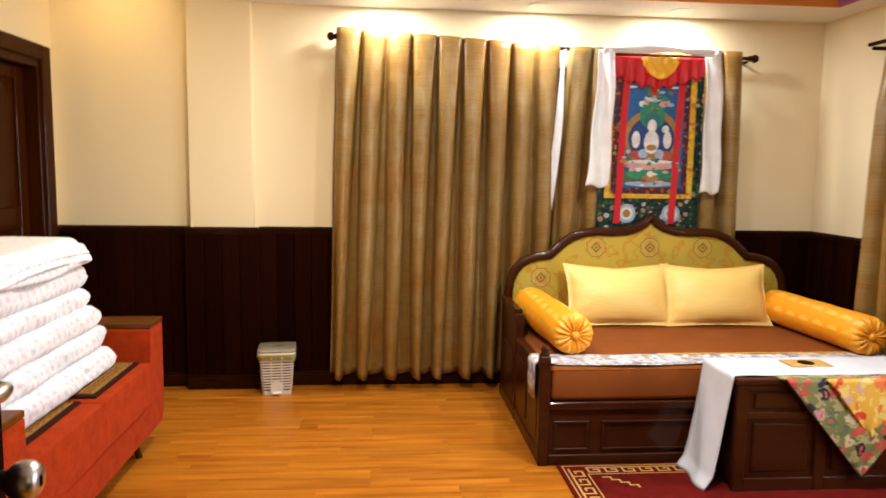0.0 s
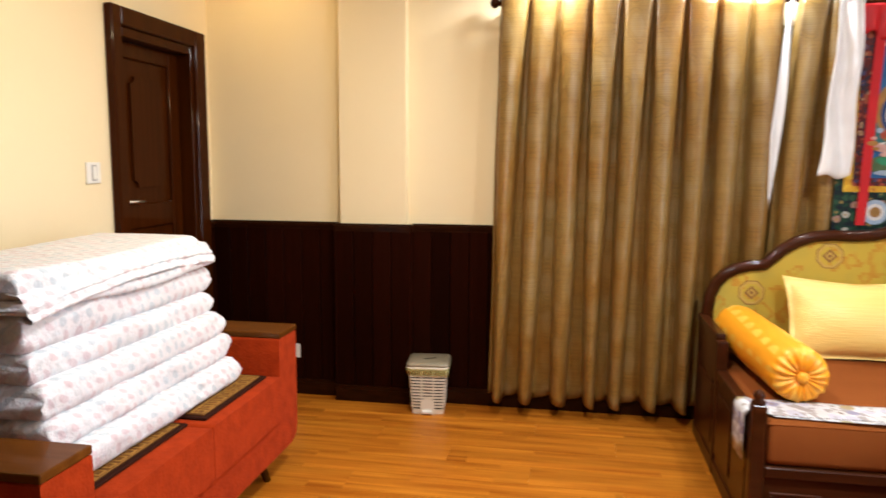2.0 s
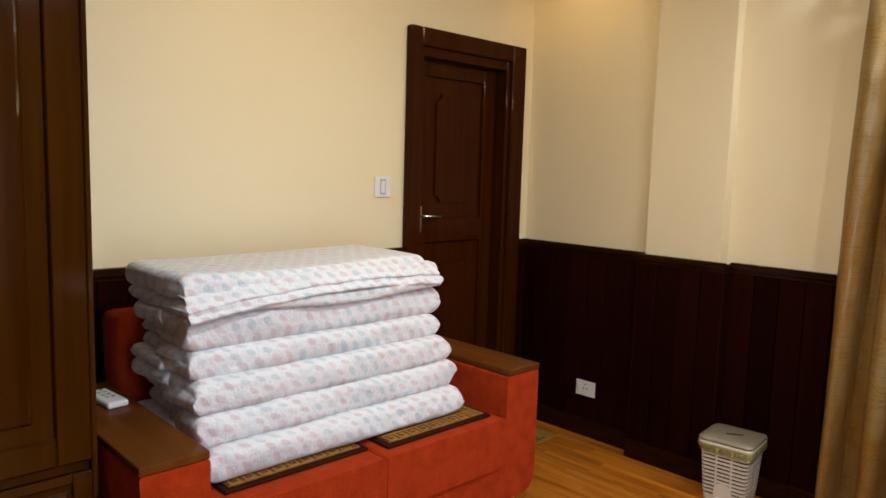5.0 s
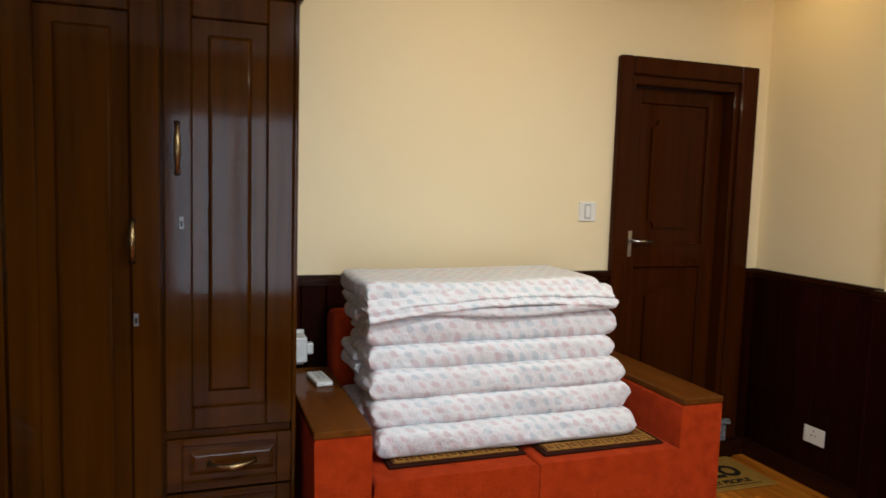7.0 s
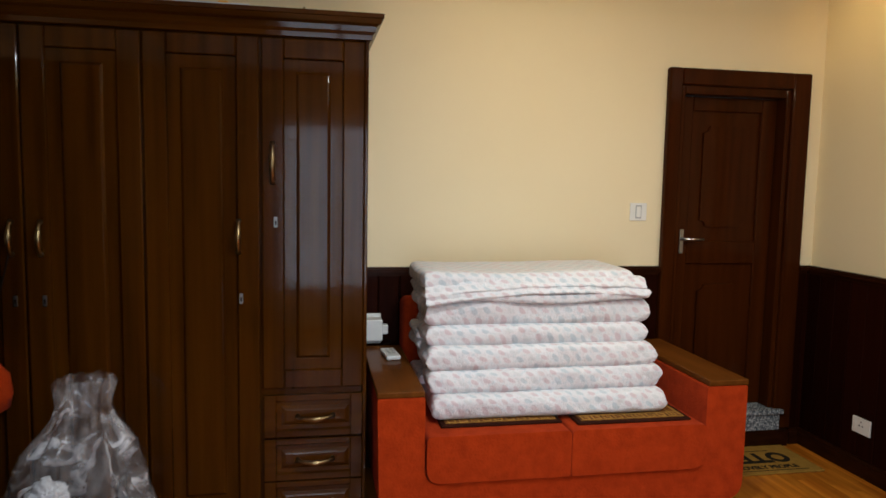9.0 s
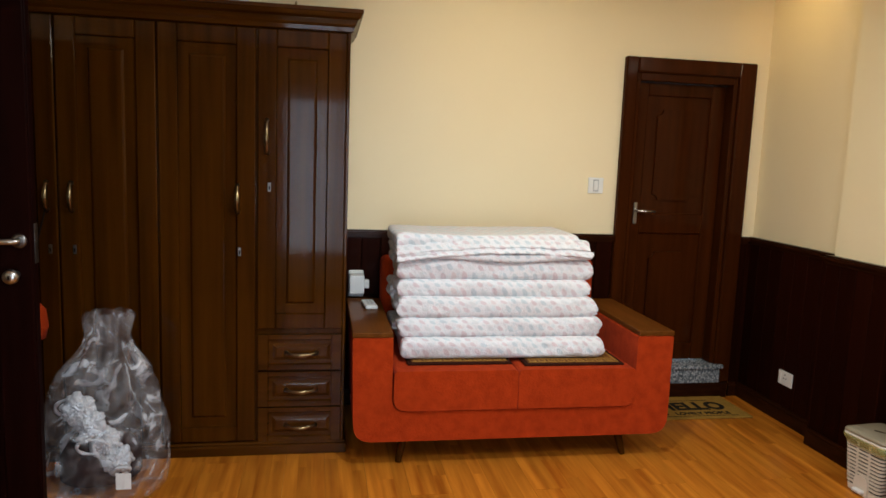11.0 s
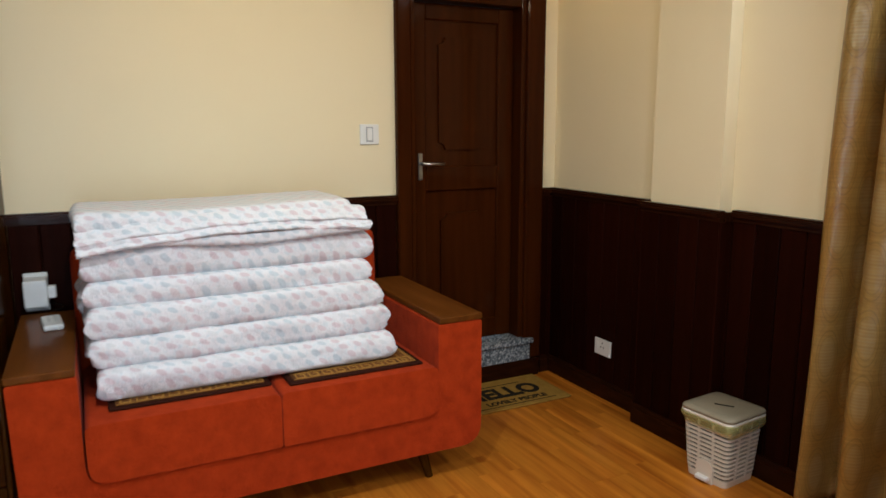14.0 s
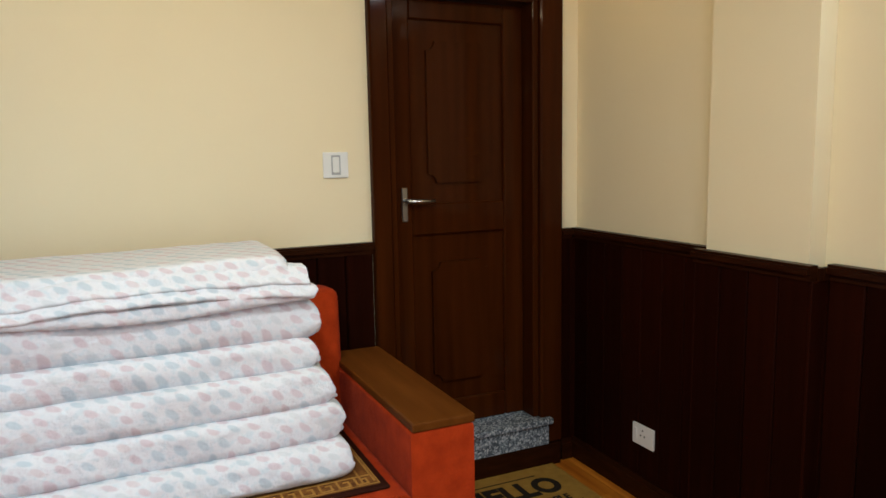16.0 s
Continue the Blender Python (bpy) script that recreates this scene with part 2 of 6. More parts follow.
solo("ceiling_tray_edge_east", box((3.44, 3.458, 1.02, 4.51, CEIL - 0.004, CEIL + 0.07)), PURPLE_PAINT, "purple painted edge of the ceiling tray", "ceiling")

# downlights in the false ceiling
for x, y, watts, colour in DOWNLIGHTS:
    z = HIGH if x < -0.6 else CEIL + (0.07 if (x < 3.46 and 1.0 < y < 4.53) else 0)
    lamp = thing("downlight", (x, y, z), "round recessed ceiling downlight, lit", "lamp", "ceiling downlights")
    part("trim_ring", lathe([(0.055, -0.004), (0.065, -0.004), (0.068, -0.001), (0.068, 0.0), (0.055, 0.0)], (x, y, z), seg=20), PLASTIC_W, lamp, smooth=True)
    em = bpy.data.materials.new("lamp_glass")
    em.use_nodes = True
    eb = em.node_tree.nodes["Principled BSDF"]
    eb.inputs["Emission Color"].default_value = (*colour, 1)
    eb.inputs["Emission Strength"].default_value = 12
    part("diffuser", rod((x, y, z - 0.003), (x, y, z - 0.001), 0.052, seg=20), em, lamp, "glowing diffuser")
    if x < -0.5:
        # a swivelled spot that washes the wall of the corner
        ld = bpy.data.lights.new("wall_washer", "SPOT")
        ld.spot_size, ld.spot_blend, ld.shadow_soft_size, ld.energy, ld.color = radians(140), 1.0, 0.05, watts, colour
        lo = new("wall_washer_light", ld)
        lo.matrix_world = look((x, y, z - 0.02), (x - 0.03, NY, z - 0.30))
        continue
    ld = bpy.data.lights.new("downlight", "AREA")
    ld.shape, ld.size, ld.energy, ld.color = "DISK", 0.11, watts, colour
    lo = new("downlight_light", ld)
    lo.location = (x, y, z - 0.012)


# a warm light strip on the lip of the ceiling tray, turned to the west wall
strip = thing("light_strip", (-0.41, 2.93, CEIL), "warm linear light strip along the ceiling edge", "lamp")
part("housing", box((-0.43, -0.3925, 1.20, 4.5, CEIL - 0.004, CEIL + 0.02), bevel=0.003), PLASTIC_W, strip)
sl = bpy.data.lights.new("strip_light", "AREA")
sl.shape, sl.size, sl.size_y, sl.energy, sl.color = "RECTANGLE", 3.3, 0.02, 17, (1.0, 0.74, 0.38)
so_ = new("strip_light", sl)
so_.matrix_world = Matrix.Translation((-0.435, 2.85, CEIL + 0.008)) @ Matrix(((0, 0.66, 0.751, 0), (1, 0, 0, 0), (0, 0.751, 0.66, 0), (0, 0, 0, 1)))

# wainscot of upright boards, with a moulded cap and a skirting
def wainscot(name, a, b, plane, along, out):
    """Boards from a to b along axis 'x' or 'y'; plane: the wall's face; out: which way the room lies."""
    top = solo(name, wall_run(a, b, plane, along, out, [(0.0, 0.03, WAIN - 0.02, WAIN), (0.0, 0.045, WAIN, WAIN + 0.018), (0.0, 0.032, WAIN + 0.018, WAIN + 0.026)]), SKIRT, "dark varnished panelling cap on the wall", "wainscot")
    sk = part("skirting_board", wall_run(a, b, plane, along, out, [(0.0, 0.040, 0.0, 0.075), (0.0, 0.034, 0.075, 0.095)]), SKIRT, top)
    n = max(1, round(abs(b - a) / 0.112))
    w = abs(b - a) / n
    me = None
    for i in range(n):
        p = min(a, b) + i * w
        if me is None:
            bm = box((0.0015, w - 0.0015, 0, 0.02, 0, WAIN - 0.095), bevel=0.004)
            if along == "y":
                bmesh.ops.rotate(bm, verts=bm.verts, matrix=Matrix.Rotation(math.pi / 2, 3, "Z"))
                if out > 0:
                    bmesh.ops.scale(bm, verts=bm.verts, vec=(-1, 1, 1))
            elif out < 0:
                bmesh.ops.scale(bm, verts=bm.verts, vec=(1, -1, 1))
            bmesh.ops.recalc_face_normals(bm, faces=bm.faces)
            me = bpy.data.meshes.new("board")
            bm.to_mesh(me)
            bm.free()
            me.materials.append(PANEL)
        ob = new("board", me)
        ob.parent = top
        ob.location = (p, plane + out * 0.003, 0.085) if along == "x" else (plane + out * 0.003, p, 0.085)
    backing = part("backing", wall_run(a, b, plane, along, out, [(0.001, 0.006, 0.09, WAIN - 0.01)]), BLACK, top)


def wall_run(a, b, plane, along, out, bars):
    spans = []
    for d0, d1, z0, z1 in bars:
        lo, hi = sorted((plane + out * d0, plane + out * d1))
        spans.append((min(a, b), max(a, b), lo, hi, z0, z1) if along == "x" else (lo, hi, min(a, b), max(a, b), z0, z1))
    return box(*spans)


wainscot("wainscot_west", 2.3128, 4.004, WX, "y", 1)
wainscot("wainscot_west_corner", 4.884, NY - 0.046, WX, "y", 1)
part("corner_fillet", box((WX + 0.001, WX + 0.023, NY - 0.05, NY - 0.0235, 0.09, WAIN - 0.021)), PANEL, [o for o in scene.objects if o.name == "wainscot_west_corner"][0])
wainscot("wainscot_north", WX + 0.002, PX0 - 0.0305, NY, "x", -1)
wainscot("wainscot_pilaster", PX0 - 0.03, PX1 + 0.03, PY, "x", -1)
pil = [o for o in scene.objects if o.name == "wainscot_pilaster"][0]
for a, b in ((PX0 - 0.03, PX0 - 0.001), (PX1 + 0.001, PX1 + 0.03)):
    part("side_board", box((a, b, PY - 0.002, NY - 0.024, 0.09, WAIN - 0.021)), PANEL, pil)
    part("side_cap", box((a - 0.006, b + 0.006, PY - 0.001, NY - 0.046, WAIN - 0.02, WAIN + 0.018)), SKIRT, pil)
    part("side_skirting", box((a - 0.006, b + 0.006, PY - 0.001, NY - 0.041, 0.0, 0.089)), SKIRT, pil)
for a, b in ((PX0 - 0.036, PX0 - 0.022), (PX1 + 0.022, PX1 + 0.036)):
    part("edge_fillet", box((a + 0.002, b - 0.002, PY - 0.0250, PY + 0.004, 0.088, WAIN - 0.0205), bevel=0.002), PANEL, pil)
    part("fillet", box((a, b, NY - 0.032, NY - 0.0005, 0.088, WAIN - 0.0205)), PANEL, pil)
    part("cap_fillet", box((a - 0.002, b + 0.002, NY - 0.052, NY - 0.0005, WAIN - 0.0195, WAIN + 0.0175)), SKIRT, pil)
wainscot("wainscot_north_window", PX1 + 0.0305, EX - 0.002, NY, "x", -1)
# out of view: carried on along the south wall to darken reflections and bounce
wainscot("wainscot_south", 1.102, EX - 0.05, SY, "x", 1)
wainscot("wainscot_south_corner", FX + 0.03, 0.038, SY, "x", 1)
wainscot("wainscot_east", EW[1] + 0.04, NY - 0.048, EX, "y", -1)
wainscot("wainscot_east_corner", SY + 0.05, EW[0] - 0.04, EX, "y", -1)
east_run = [o for o in scene.objects if o.name == "wainscot_east"][0]
part("corner_fillet", box((EX - 0.026, EX - 0.0005, NY - 0.056, NY - 0.0225, 0.088, WAIN - 0.0205)), PANEL, east_run)
part("cap_fillet", box((EX - 0.046, EX - 0.0005, NY - 0.052, NY - 0.044, WAIN - 0.0195, WAIN + 0.0175)), SKIRT, east_run)



# floor of laminate planks that run along x
def wood_floor_material():
    m = bpy.data.materials.new("laminate_plank")
    m.use_nodes = True
    n, l = m.node_tree.nodes, m.node_tree.links
    b = n["Principled BSDF"]
    tc, mp, oi = n.new("ShaderNodeTexCoord"), n.new("ShaderNodeMapping"), n.new("ShaderNodeObjectInfo")
    sep = n.new("ShaderNodeSeparateXYZ")
    l.new(tc.outputs["Object"], sep.inputs[0])
    strip = n.new("ShaderNodeMath")
    strip.operation = "MULTIPLY"
    strip.inputs[1].default_value = 1 / 0.064
    l.new(sep.outputs["Y"], strip.inputs[0])
    fl = n.new("ShaderNodeMath")
    fl.operation = "FLOOR"
    l.new(strip.outputs[0], fl.inputs[0])
    # staves of about 0.4 m in each strip
    sx = n.new("ShaderNodeMath")
    sx.operation = "MULTIPLY_ADD"
    sx.inputs[1].default_value = 1.1
    wn0 = n.new("ShaderNodeTexWhiteNoise")
    wn0.noise_dimensions = "2D"
    cmb0 = n.new("ShaderNodeCombineXYZ")
    l.new(fl.outputs[0], cmb0.inputs[0])
    l.new(oi.outputs["Random"], cmb0.inputs[1])
    l.new(cmb0.outputs[0], wn0.inputs["Vector"])
    l.new(sep.outputs["X"], sx.inputs[0])
    l.new(wn0.outputs["Value"], sx.inputs[2])
    fx = n.new("ShaderNodeMath")
    fx.operation = "FLOOR"
    l.new(sx.outputs[0], fx.inputs[0])
    cmb = n.new("ShaderNodeCombineXYZ")
    l.new(fx.outputs[0], cmb.inputs[0])
    l.new(fl.outputs[0], cmb.inputs[1])
    l.new(oi.outputs["Random"], cmb.inputs[2])
    wn = n.new("ShaderNodeTexWhiteNoise")
    l.new(cmb.outputs[0], wn.inputs["Vector"])
    mp.inputs["Scale"].default_value = (0.7, 10, 1)
    off = n.new("ShaderNodeVectorMath")
    off.operation = "MULTIPLY_ADD"
    off.inputs[1].default_value = (7, 7, 7)
    l.new(wn.outputs["Color"], off.inputs[0])
    l.new(tc.outputs["Object"], off.inputs[2])
    l.new(off.outputs[0], mp.inputs["Vector"])
    g = n.new("ShaderNodeTexNoise")
    g.inputs["Scale"].default_value, g.inputs["Detail"].default_value = 2.4, 4
    l.new(mp.outputs[0], g.inputs["Vector"])
    r = n.new("ShaderNodeValToRGB")
    r.color_ramp.elements[0].position, r.color_ramp.elements[0].color = 0.27, (0.265, 0.068, 0.003, 1)
    r.color_ramp.elements[1].position, r.color_ramp.elements[1].color = 0.73, (0.53, 0.192, 0.013, 1)
    l.new(g.outputs["Fac"], r.inputs[0])
    hs = n.new("ShaderNodeHueSaturation")
    mr = n.new("ShaderNodeMapRange")
    mr.inputs["To Min"].default_value, mr.inputs["To Max"].default_value = 0.87, 1.11
    l.new(wn.outputs["Value"], mr.inputs["Value"])
    l.new(mr.outputs[0], hs.inputs["Value"])
    l.new(r.outputs[0], hs.inputs["Color"])
    l.new(hs.outputs[0], b.inputs["Base Color"])
    b.inputs["Roughness"].default_value = 0.30
    b.inputs["Coat Weight"].default_value = 0.06
    b.inputs["Specular IOR Level"].default_value = 0.12
    b.inputs["Coat Roughness"].default_value = 0.2
    bp = n.new("ShaderNodeBump")
    bp.inputs["Strength"].default_value, bp.inputs["Distance"].default_value = 0.08, 0.002
    l.new(g.outputs["Fac"], bp.inputs["Height"])
    l.new(bp.outputs[0], b.inputs["Normal"])
    return m


FLOOR = wood_floor_material()


# ---- patterned cloths ----
def node_mat(name, rough=0.7, sheen=0.0):
    m = bpy.data.materials.new(name)
    m.use_nodes = True
    b = m.node_tree.nodes["Principled BSDF"]
    b.inputs["Roughness"].default_value = rough
    b.inputs["Sheen Weight"].default_value = sheen
    b.inputs["Specular IOR Level"].default_value = 0.2
    return m, m.node_tree.nodes, m.node_tree.links, b


def ramp(n, stops, interp="LINEAR"):
    r = n.new("ShaderNodeValToRGB")
    r.color_ramp.interpolation = interp
    while len(r.color_ramp.elements) < len(stops):
        r.color_ramp.elements.new(0.5)
    for e, (p, c) in zip(r.color_ramp.elements, stops):
        e.position, e.color = p, (*c, 1)
    return r


def maths(n, l, op, a, b=None):
    k = n.new("ShaderNodeMath")
    k.operation = op
    for i, v in enumerate((a, b)):
        if v is None:
            continue
        if isinstance(v, (int, float)):
            k.inputs[i].default_value = v
        else:
            l.new(v, k.inputs[i])
    return k.outputs[0]


def blend(n, l, fac, a, b):
    k = n.new("ShaderNodeMix")
    k.data_type = "RGBA"
    l.new(fac, k.inputs["Factor"])
    for key, v in (("A", a), ("B", b)):
        if isinstance(v, tuple):
            k.inputs[key].default_value = (*v, 1)
        else:
            l.new(v, k.inputs[key])
    return k.outputs["Result"]


def quilt_material():
    """White cotton printed with staggered rows of slanting drops, rose and grey blue, over faint specks."""
    m, n, l, b = node_mat("printed_quilt_cotton", 0.85, 0.12)
    tc, sep = n.new("ShaderNodeTexCoord"), n.new("ShaderNodeSeparateXYZ")
    wob = n.new("ShaderNodeTexNoise")
    wob.inputs["Scale"].default_value, wob.inputs["Detail"].default_value = 9, 2
    add = n.new("ShaderNodeVectorMath")
    add.operation = "MULTIPLY_ADD"
    add.inputs[1].default_value = (0.022, 0.022, 0.022)
    l.new(tc.outputs["Object"], wob.inputs["Vector"])
    l.new(wob.outputs["Color"], add.inputs[0])
    l.new(tc.outputs["Object"], add.inputs[2])
    l.new(add.outputs[0], sep.inputs[0])
    # the print runs up the front of a fold and on over its top
    v = maths(n, l, "MULTIPLY", maths(n, l, "SUBTRACT", sep.outputs["Z"], sep.outputs["X"]), 1 / 0.040)
    row = maths(n, l, "FLOOR", v)
    u = maths(n, l, "ADD", maths(n, l, "MULTIPLY", sep.outputs["Y"], 1 / 0.054), maths(n, l, "MULTIPLY", row, 0.5))
    fu = maths(n, l, "SUBTRACT", maths(n, l, "FRACT", u), 0.5)
    fv = maths(n, l, "SUBTRACT", maths(n, l, "FRACT", v), 0.5)
    lean = maths(n, l, "ADD", fu, maths(n, l, "MULTIPLY", fv, 0.45))
    wide = maths(n, l, "MULTIPLY", lean, maths(n, l, "ADD", maths(n, l, "MULTIPLY", fv, 0.9), 1.5))
    d = maths(n, l, "SQRT", maths(n, l, "ADD", maths(n, l, "MULTIPLY", wide, wide), maths(n, l, "MULTIPLY", fv, fv)))
    drop = ramp(n, [(0.30, (0.80, 0.80, 0.80)), (0.44, (0, 0, 0))])
    l.new(d, drop.inputs[0])
    cell = n.new("ShaderNodeCombineXYZ")
    l.new(maths(n, l, "FLOOR", u), cell.inputs[0])
    l.new(row, cell.inputs[1])
    wn = n.new("ShaderNodeTexWhiteNoise")
    wn.noise_dimensions = "2D"
    l.new(cell.outputs[0], wn.inputs["Vector"])
    hue = ramp(n, [(0.0, (0.63, 0.52, 0.55)), (0.42, (0.67, 0.58, 0.59)), (0.48, (0.52, 0.585, 0.635)), (0.86, (0.64, 0.65, 0.67))], "CONSTANT")
    l.new(wn.outputs["Value"], hue.inputs[0])
    spk = n.new("ShaderNodeTexNoise")
    spk.inputs["Scale"].default_value, spk.inputs["Detail"].default_value = 60, 3
    l.new(tc.outputs["Object"], spk.inputs["Vector"])
    back = ramp(n, [(0.34, (0.66, 0.70, 0.735)), (0.46, (0.745, 0.74, 0.765)), (0.58, (0.75, 0.745, 0.765)), (0.70, (0.72, 0.685, 0.71))])
    l.new(spk.outputs["Fac"], back.inputs[0])
    l.new(blend(n, l, drop.outputs[0], back.outputs[0], hue.outputs[0]), b.inputs["Base Color"])
    w = n.new("ShaderNodeTexNoise")
    w.inputs["Scale"].default_value, w.inputs["Detail"].default_value, w.inputs["Roughness"].default_value = 24, 6, 0.62
    l.new(tc.outputs["Object"], w.inputs["Vector"])
    bp = n.new("ShaderNodeBump")
    bp.inputs["Strength"].default_value, bp.inputs["Distance"].default_value = 0.65, 0.018
    l.new(w.outputs["Fac"], bp.inputs["Height"])
    l.new(bp.outputs[0], b.inputs["Normal"])
    return m


def curtain_material():
    """Golden bronze satin with patches of fine cross ribs and rust lights."""
    m, n, l, b = node_mat("bronze_curtain_satin", 0.36, 0.0)
    tc = n.new("ShaderNodeTexCoord")
    mp = n.new("ShaderNodeMapping")
    mp.inputs["Scale"].default_value = (3, 3, 150)
    l.new(tc.outputs["Object"], mp.inputs["Vector"])
    weave = n.new("ShaderNodeTexNoise")
    weave.inputs["Scale"].default_value, weave.inputs["Detail"].default_value = 1.0, 3
    l.new(mp.outputs[0], weave.inputs["Vector"])
    base = ramp(n, [(0.30, (0.225, 0.134, 0.032)), (0.70, (0.285, 0.180, 0.052))])
    l.new(weave.outputs["Fac"], base.inputs[0])
    # columns of ovals with pale ribs in the middle and ripples round them
    sep = n.new("ShaderNodeSeparateXYZ")
    l.new(tc.outputs["Object"], sep.inputs[0])
    along = maths(n, l, "ADD", sep.outputs["X"], sep.outputs["Y"])
    u = maths(n, l, "MULTIPLY", along, 1 / 0.115)
    col_no = maths(n, l, "FLOOR", u)
    v = maths(n, l, "ADD", maths(n, l, "MULTIPLY", sep.outputs["Z"], 1 / 0.215), maths(n, l, "MULTIPLY", col_no, 0.5))
    fu = maths(n, l, "SUBTRACT", maths(n, l, "FRACT", u), 0.5)
    fv = maths(n, l, "SUBTRACT", maths(n, l, "FRACT", v), 0.5)
    d = maths(n, l, "SQRT", maths(n, l, "ADD", maths(n, l, "MULTIPLY", fu, fu), maths(n, l, "MULTIPLY", fv, fv)))
    inner_oval = ramp(n, [(0.24, (1, 1, 1)), (0.36, (0, 0, 0))])
    l.new(d, inner_oval.inputs[0])
    rib_line = ramp(n, [(0.42, (0, 0, 0)), (0.75, (1, 1, 1))])
    l.new(maths(n, l, "MULTIPLY_ADD", maths(n, l, "SINE", maths(n, l, "MULTIPLY", sep.outputs["Z"], 2 * math.pi / 0.0115)), 0.5), rib_line.inputs[0])
    rib_line.inputs[0].links[0].from_node.inputs[2].default_value = 0.5
    pale = maths(n, l, "MULTIPLY", maths(n, l, "MULTIPLY", inner_oval.outputs[0], maths(n, l, "MULTIPLY_ADD", rib_line.outputs[0], 0.75)), 0.20)
    outer_zone = ramp(n, [(0.30, (0, 0, 0)), (0.36, (1, 1, 1)), (0.62, (0, 0, 0))])
    l.new(d, outer_zone.inputs[0])
    ripple = ramp(n, [(0.45, (0, 0, 0)), (0.8, (1, 1, 1))])
    l.new(maths(n, l, "SINE", maths(n, l, "MULTIPLY", d, 62.0)), ripple.inputs[0])
    dark = maths(n, l, "MULTIPLY", maths(n, l, "MULTIPLY", outer_zone.outputs[0], ripple.outputs[0]), 0.50)
    figured = blend(n, l, dark, blend(n, l, pale, base.outputs[0], (0.33, 0.29, 0.20)), (0.12, 0.075, 0.022))
    tone = n.new("ShaderNodeTexNoise")
    tone.inputs["Scale"].default_value, tone.inputs["Detail"].default_value = 2.1, 3
    l.new(tc.outputs["Object"], tone.inputs["Vector"])
    tr = ramp(n, [(0.34, (0.98, 0.76, 0.40)), (0.52, (1.0, 0.93, 0.78)), (0.66, (1.03, 1.03, 0.97))])
    l.new(tone.outputs["Fac"], tr.inputs[0])
    tm = n.new("ShaderNodeMix")
    tm.data_type, tm.blend_type = "RGBA", "MULTIPLY"
    tm.inputs["Factor"].default_value = 1.0
    l.new(figured, tm.inputs["A"])
    l.new(tr.outputs[0], tm.inputs["B"])
    l.new(tm.outputs["Result"], b.inputs["Base Color"])
    crease = n.new("ShaderNodeTexNoise")
    crease.inputs["Scale"].default_value, crease.inputs["Detail"].default_value = 14, 4
    l.new(tc.outputs["Object"], crease.inputs["Vector"])
    bp = n.new("ShaderNodeBump")
    bp.inputs["Strength"].default_value, bp.inputs["Distance"].default_value = 0.5, 0.012
    l.new(crease.outputs["Fac"], bp.inputs["Height"])
    l.new(bp.outputs[0], b.inputs["Normal"])
    b.inputs["Specular IOR Level"].default_value = 0.5
    return m


def brocade_material(name, stops, scale, rough=0.5):
    """A woven figure in several flat colours."""
    m, n, l, b = node_mat(name, rough, 0.0)
    tc = n.new("ShaderNodeTexCoord")
    wob = n.new("ShaderNodeTexNoise")
    wob.inputs["Scale"].default_value = scale * 0.9
    add = n.new("ShaderNodeVectorMath")
    add.operation = "MULTIPLY_ADD"
    k = 0.9 / scale
    add.inputs[1].default_value = (k, k, k)
    l.new(tc.outputs["Object"], wob.inputs["Vector"])
    l.new(wob.outputs["Color"], add.inputs[0])
    l.new(tc.outputs["Object"], add.inputs[2])
    v = n.new("ShaderNodeTexVoronoi")
    v.inputs["Scale"].default_value = scale
    l.new(add.outputs[0], v.inputs["Vector"])
    sc = n.new("ShaderNodeSeparateColor")
    l.new(v.outputs["Color"], sc.inputs[0])
    r = ramp(n, stops, "CONSTANT")
    l.new(sc.outputs[1], r.inputs[0])
    fine = n.new("ShaderNodeTexNoise")
    fine.inputs["Scale"].default_value = scale * 7
    l.new(tc.outputs["Object"], fine.inputs["Vector"])
    mx = n.new("ShaderNodeMix")
    mx.data_type, mx.blend_type = "RGBA", "MULTIPLY"
    mx.inputs["Factor"].default_value = 0.5
    fr = ramp(n, [(0.35, (0.55, 0.55, 0.55)), (0.6, (1, 1, 1))])
    l.new(fine.outputs["Fac"], fr.inputs[0])
    l.new(r.outputs[0], mx.inputs["A"])
    l.new(fr.outputs[0], mx.inputs["B"])
    l.new(mx.outputs["Result"], b.inputs["Base Color"])
    bp = n.new("ShaderNodeBump")
    bp.inputs["Strength"].default_value, bp.inputs["Distance"].default_value = 0.2, 0.002
    l.new(fine.outputs["Fac"], bp.inputs["Height"])
    l.new(bp.outputs[0], b.inputs["Normal"])
    return m


